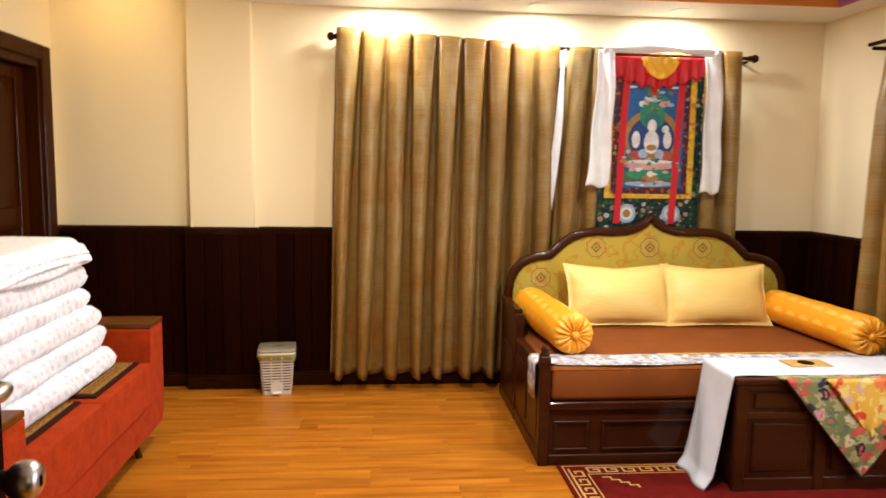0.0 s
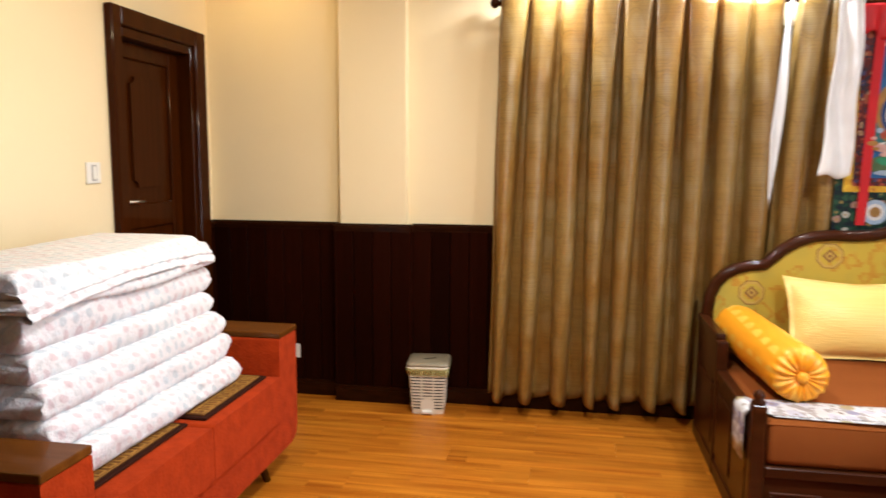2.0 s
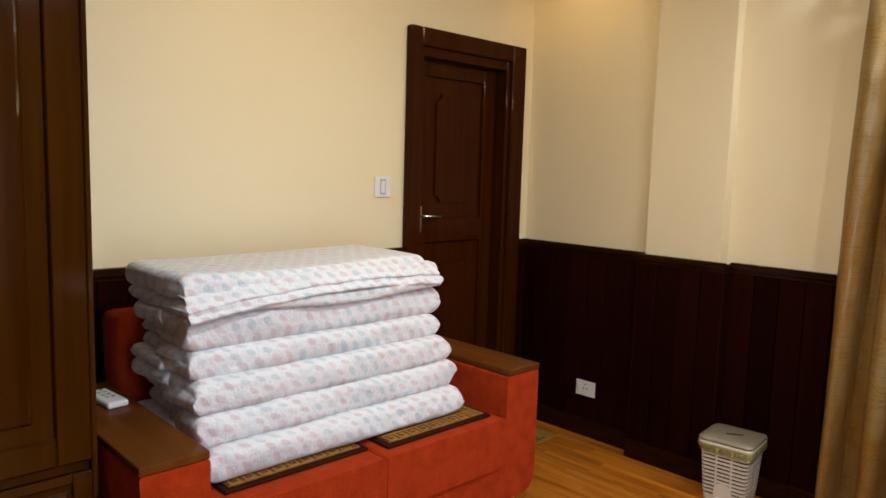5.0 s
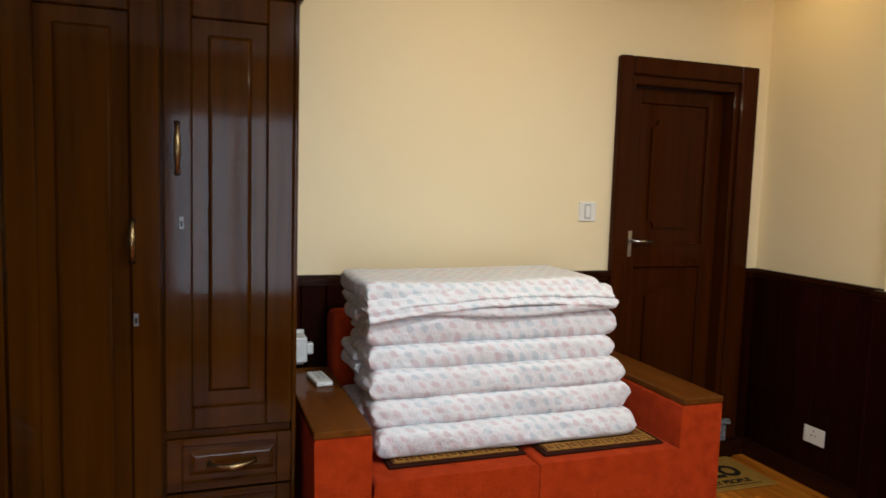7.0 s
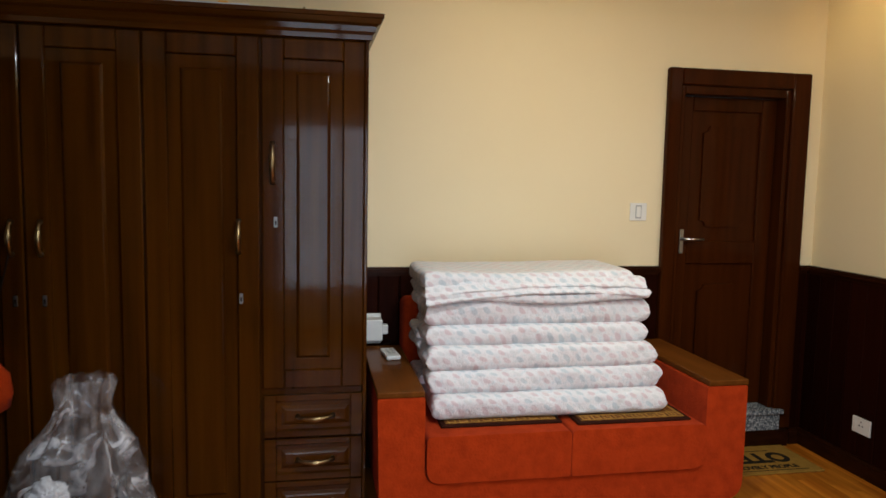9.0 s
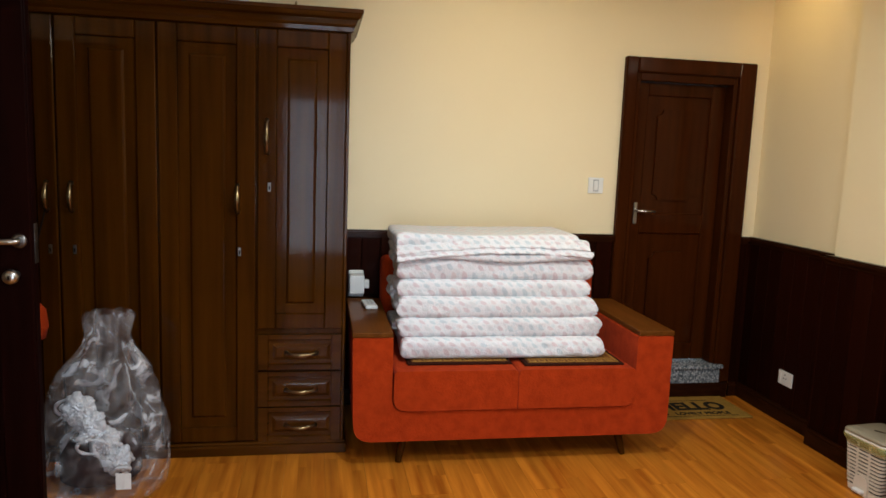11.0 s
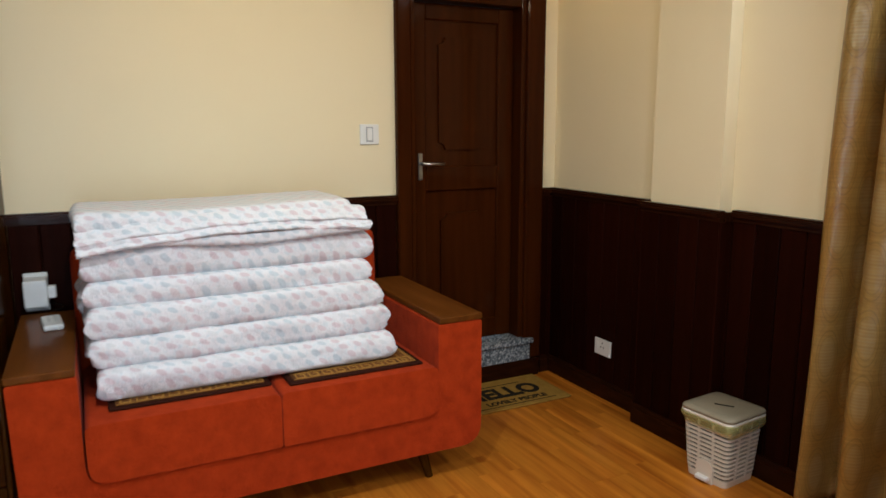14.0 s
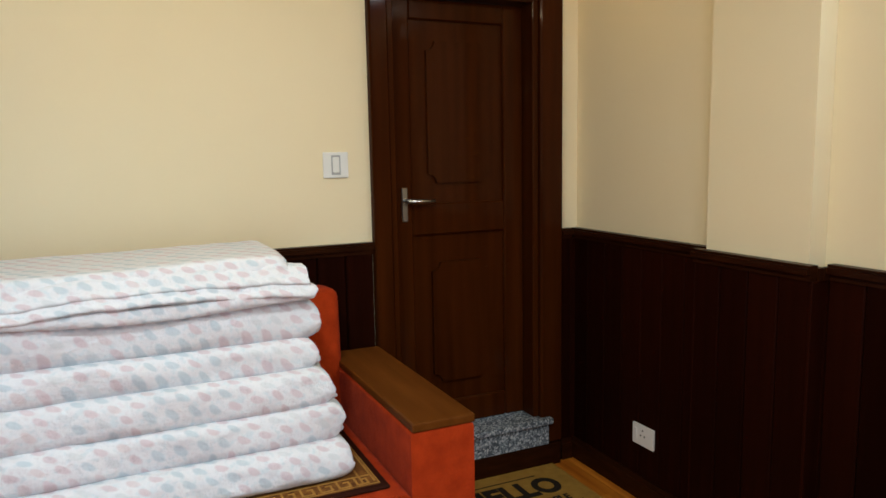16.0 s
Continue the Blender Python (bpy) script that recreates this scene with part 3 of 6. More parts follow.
def floral_material(name, ground, leaf, flowers, core, scale, warp=0.5, rough=0.5):
    """Blossoms with a core and petals, strewn over leaves on a plain ground."""
    m, n, l, b = node_mat(name, rough, 0.0)
    tc = n.new("ShaderNodeTexCoord")
    wob = n.new("ShaderNodeTexNoise")
    wob.inputs["Scale"].default_value = scale * 1.3
    add = n.new("ShaderNodeVectorMath")
    add.operation = "MULTIPLY_ADD"
    add.inputs[1].default_value = (warp / scale,) * 3
    l.new(tc.outputs["Object"], wob.inputs["Vector"])
    l.new(wob.outputs["Color"], add.inputs[0])
    l.new(tc.outputs["Object"], add.inputs[2])
    flow = n.new("ShaderNodeTexVoronoi")
    flow.inputs["Scale"].default_value, flow.inputs["Randomness"].default_value = scale, 0.8
    l.new(add.outputs[0], flow.inputs["Vector"])
    sc = n.new("ShaderNodeSeparateColor")
    l.new(flow.outputs["Color"], sc.inputs[0])
    hue = ramp(n, flowers, "CONSTANT")
    l.new(sc.outputs[0], hue.inputs[0])
    vines = n.new("ShaderNodeTexNoise")
    vines.inputs["Scale"].default_value, vines.inputs["Detail"].default_value = scale * 1.6, 3
    l.new(tc.outputs["Object"], vines.inputs["Vector"])
    lf = ramp(n, [(0.50, (0, 0, 0)), (0.53, (1, 1, 1))])
    l.new(vines.outputs["Fac"], lf.inputs[0])
    back = blend(n, l, lf.outputs[0], ground, leaf)
    pet = ramp(n, [(0.40, (1, 1, 1)), (0.46, (0, 0, 0))])
    l.new(flow.outputs["Distance"], pet.inputs[0])
    col = blend(n, l, pet.outputs[0], back, hue.outputs[0])
    rim = ramp(n, [(0.15, (1, 1, 1)), (0.19, (0, 0, 0))])
    l.new(flow.outputs["Distance"], rim.inputs[0])
    col = blend(n, l, rim.outputs[0], col, core)
    l.new(col, b.inputs["Base Color"])
    fine = n.new("ShaderNodeTexNoise")
    fine.inputs["Scale"].default_value = 260
    l.new(tc.outputs["Object"], fine.inputs["Vector"])
    bp = n.new("ShaderNodeBump")
    bp.inputs["Strength"].default_value, bp.inputs["Distance"].default_value = 0.2, 0.002
    l.new(fine.outputs["Fac"], bp.inputs["Height"])
    l.new(bp.outputs[0], b.inputs["Normal"])
    return m


def bolster_material():
    """Golden satin with rows of paler woven half rounds."""
    m, n, l, b = node_mat("golden_satin", 0.38, 0.0)
    tc, sep = n.new("ShaderNodeTexCoord"), n.new("ShaderNodeSeparateXYZ")
    l.new(tc.outputs["Generated"], sep.inputs[0])
    ang = maths(n, l, "ARCTAN2", maths(n, l, "SUBTRACT", sep.outputs["X"], 0.5), maths(n, l, "SUBTRACT", sep.outputs["Z"], 0.5))
    v = maths(n, l, "MULTIPLY", ang, 7 / (2 * math.pi))
    row = maths(n, l, "FLOOR", v)
    u = maths(n, l, "ADD", maths(n, l, "MULTIPLY", sep.outputs["Y"], 7.5), maths(n, l, "MULTIPLY", row, 0.5))
    fu = maths(n, l, "SUBTRACT", maths(n, l, "FRACT", u), 0.5)
    fv = maths(n, l, "SUBTRACT", maths(n, l, "FRACT", v), 0.3)
    d = maths(n, l, "SQRT", maths(n, l, "ADD", maths(n, l, "POWER", maths(n, l, "ABSOLUTE", fu), 2.0), maths(n, l, "POWER", maths(n, l, "ABSOLUTE", fv), 2.0)))
    inside = maths(n, l, "MULTIPLY", maths(n, l, "LESS_THAN", d, 0.36), maths(n, l, "GREATER_THAN", fv, 0.0))
    fac = maths(n, l, "MULTIPLY", inside, 0.75)
    col = blend(n, l, fac, (0.84, 0.33, 0.004), (0.88, 0.50, 0.06))
    l.new(col, b.inputs["Base Color"])
    nz = n.new("ShaderNodeTexNoise")
    nz.inputs["Scale"].default_value = 120
    l.new(tc.outputs["Object"], nz.inputs["Vector"])
    bp = n.new("ShaderNodeBump")
    bp.inputs["Strength"].default_value, bp.inputs["Distance"].default_value = 0.12, 0.002
    l.new(nz.outputs["Fac"], bp.inputs["Height"])
    l.new(bp.outputs[0], b.inputs["Normal"])
    b.inputs["Specular IOR Level"].default_value = 0.45
    return m


def woven_material(name, ground, figure, faint, cell=0.013):
    """Blocky woven figures, as a loom draws them."""
    m, n, l, b = node_mat(name, 0.6, 0.0)
    tc = n.new("ShaderNodeTexCoord")
    sn = n.new("ShaderNodeVectorMath")
    sn.operation = "SNAP"
    sn.inputs[1].default_value = (cell, cell, cell)
    l.new(tc.outputs["Object"], sn.inputs[0])
    big = n.new("ShaderNodeTexNoise")
    big.inputs["Scale"].default_value, big.inputs["Detail"].default_value = 11, 1
    l.new(sn.outputs[0], big.inputs["Vector"])
    f1 = ramp(n, [(0.55, (0, 0, 0)), (0.57, (1, 1, 1)), (0.66, (0, 0, 0))])
    l.new(big.outputs["Fac"], f1.inputs[0])
    soft = n.new("ShaderNodeTexNoise")
    soft.inputs["Scale"].default_value = 5
    l.new(tc.outputs["Object"], soft.inputs["Vector"])
    f2 = ramp(n, [(0.42, (0, 0, 0)), (0.6, (1, 1, 1))])
    l.new(soft.outputs["Fac"], f2.inputs[0])
    col = blend(n, l, f1.outputs[0], blend(n, l, f2.outputs[0], ground, faint), figure)
    l.new(col, b.inputs["Base Color"])
    thread = n.new("ShaderNodeTexNoise")
    thread.inputs["Scale"].default_value = 350
    l.new(tc.outputs["Object"], thread.inputs["Vector"])
    bp = n.new("ShaderNodeBump")
    bp.inputs["Strength"].default_value, bp.inputs["Distance"].default_value = 0.3, 0.002
    l.new(thread.outputs["Fac"], bp.inputs["Height"])
    l.new(bp.outputs[0], b.inputs["Normal"])
    return m


QUILT = quilt_material()
CURTAIN = curtain_material()
BOLSTER = bolster_material()
HEAD_CLOTH = woven_material("olive_gold_brocade", (0.54, 0.39, 0.045), (0.50, 0.25, 0.020), (0.46, 0.36, 0.055))
MEDAL_GOLD = mat("pale_gold_thread", (0.56, 0.38, 0.07), 0.6, second=(0.48, 0.31, 0.05), scale=60)
MEDAL_BROWN = mat("brown_gold_thread", (0.26, 0.13, 0.018), 0.6, second=(0.20, 0.09, 0.012), scale=60)
RUNNER = floral_material("printed_white_runner", (0.58, 0.56, 0.56), (0.34, 0.30, 0.28), [(0.0, (0.46, 0.44, 0.50)), (0.3, (0.26, 0.23, 0.31)), (0.5, (0.36, 0.28, 0.14)), (0.7, (0.54, 0.52, 0.50))], (0.24, 0.18, 0.14), 15, 0.4, 0.7)
TABLE_BROCADE = floral_material("olive_floral_brocade", (0.17, 0.165, 0.055), (0.36, 0.29, 0.11), [(0.0, (0.46, 0.07, 0.04)), (0.30, (0.10, 0.15, 0.06)), (0.48, (0.50, 0.26, 0.24)), (0.66, (0.02, 0.02, 0.035)), (0.80, (0.50, 0.42, 0.26))], (0.50, 0.10, 0.05), 15, 1.4)
INNER_BROCADE = floral_material("gold_red_brocade", (0.62, 0.34, 0.03), (0.66, 0.48, 0.12), [(0.0, (0.55, 0.05, 0.015)), (0.35, (0.60, 0.16, 0.02)), (0.60, (0.52, 0.30, 0.26)), (0.80, (0.12, 0.14, 0.05))], (0.60, 0.40, 0.08), 11, 1.6)
DARK_RED_BROCADE = floral_material("dark_red_brocade", (0.10, 0.012, 0.010), (0.03, 0.02, 0.03), [(0.0, (0.30, 0.06, 0.03)), (0.5, (0.05, 0.05, 0.12)), (0.8, (0.36, 0.22, 0.12))], (0.25, 0.10, 0.03), 32)
DARK_BROCADE = floral_material("dark_blue_brocade", (0.006, 0.009, 0.016), (0.010, 0.045, 0.022), [(0.0, (0.010, 0.030, 0.020)), (0.45, (0.03, 0.08, 0.04)), (0.7, (0.33, 0.19, 0.15)), (0.85, (0.42, 0.40, 0.34))], (0.30, 0.20, 0.06), 24)
YELLOW_BROCADE = brocade_material("yellow_brocade", [(0.0, (0.66, 0.38, 0.02)), (0.6, (0.74, 0.50, 0.04)), (0.85, (0.48, 0.20, 0.02))], 40)
MAT_CLOTH = brocade_material("brown_gold_seat_cloth", [(0.0, (0.15, 0.056, 0.008)), (0.5, (0.20, 0.080, 0.012)), (0.8, (0.10, 0.034, 0.005))], 60, 0.85)
DARK_TRIM = mat("dark_brown_trim", (0.035, 0.010, 0.005), 0.8, second=(0.022, 0.006, 0.003), spec=0.05)
MAT_GOLD = mat("dull_gold_thread", (0.40, 0.215, 0.045), 0.8, second=(0.28, 0.145, 0.028), scale=40, spec=0.1)
GOLD_TRIM = mat("gold_thread", (0.52, 0.31, 0.08), 0.6, second=(0.42, 0.24, 0.05), scale=40)
RED_SILK = mat("red_silk", (0.55, 0.012, 0.015), 0.4, second=(0.42, 0.008, 0.010), scale=9, bump=0.2, bump_scale=25, spec=0.25)
YELLOW_SILK = mat("yellow_silk", (0.90, 0.50, 0.02), 0.35, second=(0.80, 0.40, 0.015), scale=9, bump=0.3, bump_scale=20)
CARPET = mat("dark_red_carpet", (0.12, 0.007, 0.004), 0.95, second=(0.075, 0.004, 0.003), scale=12, bump=0.5, bump_scale=300, spec=0.05)
GRANITE = brocade_material("grey_granite", [(0.0, (0.20, 0.215, 0.225)), (0.3, (0.08, 0.09, 0.10)), (0.55, (0.36, 0.37, 0.38)), (0.75, (0.13, 0.14, 0.155)), (0.9, (0.48, 0.48, 0.46))], 135, 0.25)
COIR = mat("coir_mat", (0.31, 0.175, 0.030), 0.95, second=(0.24, 0.130, 0.022), scale=30, bump=0.6, bump_scale=350, spec=0.03)
INK = mat("black_print", (0.014, 0.011, 0.008), 0.9, second=(0.026, 0.019, 0.012), scale=90, spec=0.03)
BIN = mat("cream_plastic", (0.74, 0.68, 0.57), 0.4, second=(0.70, 0.63, 0.52), scale=12)
BIN_LID = mat("taupe_plastic", (0.29, 0.245, 0.165), 0.42, second=(0.25, 0.21, 0.14), scale=10)
LINER = mat("yellow_liner_film", (0.62, 0.60, 0.24), 0.35, second=(0.52, 0.49, 0.17), scale=15, bump=0.3, bump_scale=40)
LINER.node_tree.nodes["Principled BSDF"].inputs["Alpha"].default_value = 0.38
CLEAR = bpy.data.materials.new("clear_glass")
CLEAR.use_nodes = True
CLEAR.node_tree.nodes["Principled BSDF"].inputs["Transmission Weight"].default_value = 1.0
CLEAR.node_tree.nodes["Principled BSDF"].inputs["Roughness"].default_value = 0.02
GLASS_WHITE = bpy.data.materials.new("daylit_pane")
GLASS_WHITE.use_nodes = True
GLASS_WHITE.node_tree.nodes["Principled BSDF"].inputs["Base Color"].default_value = (0.85, 0.87, 0.9, 1)


# ---- wardrobe ----
def moulded_panel(y0, y1, z0, z1, x, inset, depth, rise):
    """A sunk field with a raised inner panel, on a face that looks along +x."""
    bm = bmesh.new()
    rings = [(0, 0.0), (0.005, -depth), (inset - 0.020, -depth * 0.95), (inset - 0.006, rise - depth - 0.002), (inset, rise - depth)]
    prev = None
    for d, h in rings:
        ring = [bm.verts.new((x + h, yy, zz)) for yy, zz in ((y0 + d, z0 + d), (y1 - d, z0 + d), (y1 - d, z1 - d), (y0 + d, z1 - d))]
        if prev:
            for i in range(4):
                bm.faces.new((prev[i], prev[(i + 1) % 4], ring[(i + 1) % 4], ring[i]))
        prev = ring
    bm.faces.new(prev)
    return bm


def frame_bars(y0, y1, z0, z1, fy, fz0, fz1, x0, x1, bevel=0.003):
    """Two stiles and two rails round a field."""
    return [box((x0, x1, y0, y0 + fy, z0, z1), bevel=bevel), box((x0, x1, y1 - fy, y1, z0, z1), bevel=bevel), box((x0, x1, y0 + fy, y1 - fy, z0, z0 + fz0), bevel=bevel), box((x0, x1, y0 + fy, y1 - fy, z1 - fz1, z1), bevel=bevel)]


def bow_handle(y, z, x, length, upright, parent):
    """A cast bow pull with two feet."""
    n = 14
    path, radii = [], []
    for i in range(n + 1):
        t = i / n
        e = min(1.0, min(t, 1 - t) / 0.14)
        o = -0.002 + 0.012 * math.sin(e * math.pi / 2) + 0.020 * math.sin(math.pi * t)
        d = (t - 0.5) * length
        path.append((x + o, y, z + d) if upright else (x + o, y + d, z - 0.006 * math.sin(math.pi * t)))
        radii.append(0.012 if e < 0.3 else 0.0065 + 0.005 * math.sin(math.pi * t) ** 2)
    bm = tube(path, radii, 8)
    return part("handle", bm, BRASS, parent, "aged brass bow handle", True)


def keyhole(y, z, x, parent):
    p = part("escutcheon", box((x - 0.001, x + 0.003, y - 0.008, y + 0.008, z - 0.022, z + 0.022), bevel=0.002), DARK_STEEL, parent, "aged brass keyhole plate")
    part("keyhole", box((x + 0.002, x + 0.0042, y - 0.003, y + 0.003, z - 0.012, z + 0.006)), BLACK, p)


wardrobe = thing("wardrobe", (WX, 1.4, 0), "tall glossy dark teak wardrobe with panelled doors", "wardrobe")
part("body", box((WX + 0.03, FX - 0.022, 0.42, 2.294, 0.06, 2.11)), TEAK, wardrobe)
part("side_panel", box((WX + 0.0005, FX - 0.001, 2.297, 2.312, 0.06, 2.11), bevel=0.003), TEAK, wardrobe)
part("plinth", box((WX + 0.02, FX + 0.02, 0.42, 2.326, 0.0, 0.05), (WX + 0.02, FX + 0.008, 0.42, 2.322, 0.05, 0.062), bevel=0.004), TEAK_Y, wardrobe)
bm = bmesh.new()
prof = [(0.004, 2.088), (0.012, 2.091), (0.014, 2.11), (0.024, 2.121), (0.03, 2.142), (0.044, 2.152), (0.05, 2.17), (0.056, 2.172), (0.056, 2.188), (0.0, 2.191)]
rows_c = []
for o, z in prof:
    rows_c.append([bm.verts.new(p) for p in ((FX + o, 0.42, z), (FX + o, 2.312 + o, z), (WX + 0.01, 2.312 + o, z))])
for p, q in zip(rows_c, rows_c[1:]):
    for k in range(2):
        bm.faces.new((p[k], p[k + 1], q[k + 1], q[k]))
part("cornice", bm, TEAK_Y, wardrobe)
part("top_board", box((WX + 0.01, FX + 0.05, 0.42, 2.365, 2.183, 2.1905)), TEAK_Y, wardrobe)
for i, (y0, y1, z0, z1, hy, hz, kz) in enumerate(((1.882, 2.296, 0.645, 2.085, 1.925, 1.585, 1.345), (1.432, 1.872, 0.068, 2.085, 1.79, 1.285, 1.03), (0.995, 1.425, 0.068, 2.085, 1.05, 1.275, 1.03), (0.555, 0.988, 0.068, 2.085, 0.945, 1.275, 1.03))):
    door = part("door", box((FX - 0.022, FX - 0.013, y0, y1, z0, z1)), TEAK, wardrobe, "panelled teak wardrobe door")
    for bar in frame_bars(y0, y1, z0, z1, 0.088, 0.078, 0.082, FX - 0.0225, FX, 0.005):
        part("frame_bar", bar, TEAK, door)
    part("panel", moulded_panel(y0 + 0.087, y1 - 0.087, z0 + 0.077, z1 - 0.081, FX - 0.001, 0.064, 0.020, 0.017), TEAK, door)
    bow_handle(hy, hz, FX, 0.13 if i else 0.16, True, door)
    keyhole(hy + (0.012 if i == 0 else 0.008), kz, FX, door)
for zc in (0.525, 0.335, 0.148):
    dr = part("drawer", box((FX - 0.022, FX - 0.012, 1.885, 2.296, zc - 0.092, zc + 0.090)), TEAK_Y, wardrobe, "small teak drawer front")
    for bar in frame_bars(1.885, 2.296, zc - 0.092, zc + 0.090, 0.05, 0.03, 0.026, FX - 0.0225, FX):
        part("frame_bar", bar, TEAK_Y, dr)
    part("panel", moulded_panel(1.934, 2.263, zc - 0.063, zc + 0.065, FX - 0.001, 0.042, 0.012, 0.010), TEAK_Y, dr)
    bow_handle(2.098, zc - 0.002, FX, 0.15, False, dr)

# on top of the wardrobe
pack = thing("cloth_bundle", (-0.9, 1.62, 2.191), "red silk wrapped flat bundle on the wardrobe", "bundle")
part("wrap", box((-1.02, -0.79, 1.32, 1.98, 2.1912, 2.206), bevel=0.010, seg=3), RED_SILK, pack, smooth=True)
part("sash", box((-1.024, -0.786, 1.71, 1.75, 2.1914, 2.2295), bevel=0.004), YELLOW_SILK, pack)
slip = thing("paper_slip", (-0.75, 1.65, 2.191), "white folded paper lying on the wardrobe", "paper")
part("sheet", box((-0.785, -0.715, 1.46, 1.84, 2.1912, 2.206), bevel=0.003), WHITE_CLOTH, slip)
for y in (1.30, 2.05):
    bell = thing("brass_bell", (-0.86, y, 2.191), "small brass ritual bell on the wardrobe", "bell", "brass pieces on the wardrobe")
    part("cup", lathe([(0.026, 0), (0.024, 0.012), (0.014, 0.026), (0.006, 0.032), (0.006, 0.045), (0.002, 0.05)], (-0.86, y, 2.1912), seg=16), BRASS, bell, smooth=True)


# ---- sofa ----
def rounded(points, radius, n=5):
    """The outline with its marked corners rounded; points: (a, b, round?)."""
    out = []
    k = len(points)
    for i, (a, b, r) in enumerate(points):
        if not r:
            out.append((a, b))
            continue
        p, q, s = Vector(points[i - 1][:2]), Vector((a, b)), Vector(points[(i + 1) % k][:2])
        u, v = (p - q).normalized(), (s - q).normalized()
        p0, p1 = q + u * r, q + v * r
        for j in range(n + 1):
            t = j / n
            c = p0 * (1 - t) ** 2 + q * 2 * t * (1 - t) + p1 * t * t
            out.append((c.x, c.y))
    return out


def bevelled(bm, w, seg=2):
    bmesh.ops.bevel(bm, geom=[e for e in bm.edges if len(e.link_faces) == 2 and e.calc_face_angle(0) > 0.6], offset=w, segments=seg, affect="EDGES")
    return bm


SF = -0.50
sofa = thing("sofa", (-0.93, 3.15, 0), "orange upholstered two-seat sofa with wooden arm caps", "sofa")
outline = rounded([(2.34, 0.655, 0.012), (2.352, 0.135, 0.09), (3.975, 0.135, 0.09), (3.975, 0.655, 0.012), (3.782, 0.655, 0.012), (3.782, 0.285, 0.07), (2.536, 0.285, 0.07), (2.534, 0.655, 0.012)], 0)
part("body", bevelled(extrude_outline(outline, 0.80, lambda a, b, d: (SF - d, a, b)), 0.022, 4), SOFA, sofa, smooth="edges")
for y0, y1, left in ((2.542, 3.160, True), (3.163, 3.776, False)):
    o = rounded([(y0, 0.492, 0.025), (y0, 0.292, 0.065 if left else 0.012), (y1, 0.292, 0.012 if left else 0.065), (y1, 0.492, 0.025)], 0)
    part("seat_cushion", bevelled(extrude_outline(o, 0.62, lambda a, b, d: (SF + 0.012 - d, a, b)), 0.030, 5), SOFA, sofa, smooth="edges")
bm = box((-1.34, -1.16, 2.53, 3.80, 0.40, 0.94), bevel=0.035, seg=3)
bmesh.ops.rotate(bm, verts=bm.verts, cent=(-1.25, 3.1, 0.4), matrix=Matrix.Rotation(-0.06, 3, "Y"))
part("backrest", bm, SOFA, sofa, smooth=True)
for y0, y1 in ((2.338, 2.532), (3.786, 3.977)):
    part("arm_cap", box((-1.31, SF + 0.004, y0, y1, 0.656, 0.682), bevel=0.005, seg=2), TEAK_FLAT, sofa, "varnished wooden arm cap")
for x, y, dx, dy in ((-0.60, 2.61, 0.035, -0.03), (-0.60, 3.74, 0.035, 0.03), (-1.2, 2.61, -0.03, -0.03), (-1.2, 3.74, -0.03, 0.03)):
    part("leg", rod((x, y, 0.138), (x + dx, y + dy, 0.0), 0.024, 0.015, 12), TEAK, sofa, "tapered splayed wooden leg")


def fret_bars(x0, x1, y0, y1, z, w, step, bm=None):
    """A meander along y between two lines."""
    spans = []
    n = max(1, int((y1 - y0) / step))
    st = (y1 - y0) / n
    h = x1 - x0
    for i in range(n):
        a = y0 + i * st
        spans += [(x0, x1, a, a + w, z, z + 0.0012), (x1 - w, x1, a + w, a + st * 0.72, z, z + 0.0012), (x0 + h * 0.35, x1 - w, a + st * 0.72 - w, a + st * 0.72, z, z + 0.0012), (x0 + h * 0.35, x0 + h * 0.35 + w, a + st * 0.36, a + st * 0.72 - w, z, z + 0.0012), (x0, x0 + w, a + w, a + st, z, z + 0.0012)]
    return box(*spans)


for y0, y1, xf in ((2.615, 3.150, -0.578), (3.205, 3.735, -0.54)):
    sm = thing("seat_mat", (-0.8, (y0 + y1) / 2, 0.493), "brown seat mat with a gold key border", "seat mat", "mats on the sofa seat")
    part("border", box((xf - 0.52, xf, y0, y1, 0.4925, 0.503), bevel=0.004), DARK_TRIM, sm, "dark brown edging")
    part("field", box((xf - 0.49, xf - 0.022, y0 + 0.022, y1 - 0.022, 0.5032, 0.5056)), MAT_CLOTH, sm)
    part("key_pattern", fret_bars(xf - 0.085, xf - 0.032, y0 + 0.035, y1 - 0.035, 0.5058, 0.006, 0.05), MAT_GOLD, sm, "gold woven key pattern")
    part("edge_thread", box((xf - 0.027, xf - 0.0235, y0 + 0.024, y1 - 0.024, 0.5057, 0.5068), (xf - 0.48, xf - 0.027, y1 - 0.027, y1 - 0.0235, 0.5057, 0.5068)), MAT_GOLD, sm, "pale gold edge thread")
    part("key_pattern_side", box((xf - 0.45, xf - 0.04, y1 - 0.07, y1 - 0.064, 0.5058, 0.507), (xf - 0.45, xf - 0.04, y1 - 0.036, y1 - 0.030, 0.5058, 0.507)), MAT_GOLD, sm)


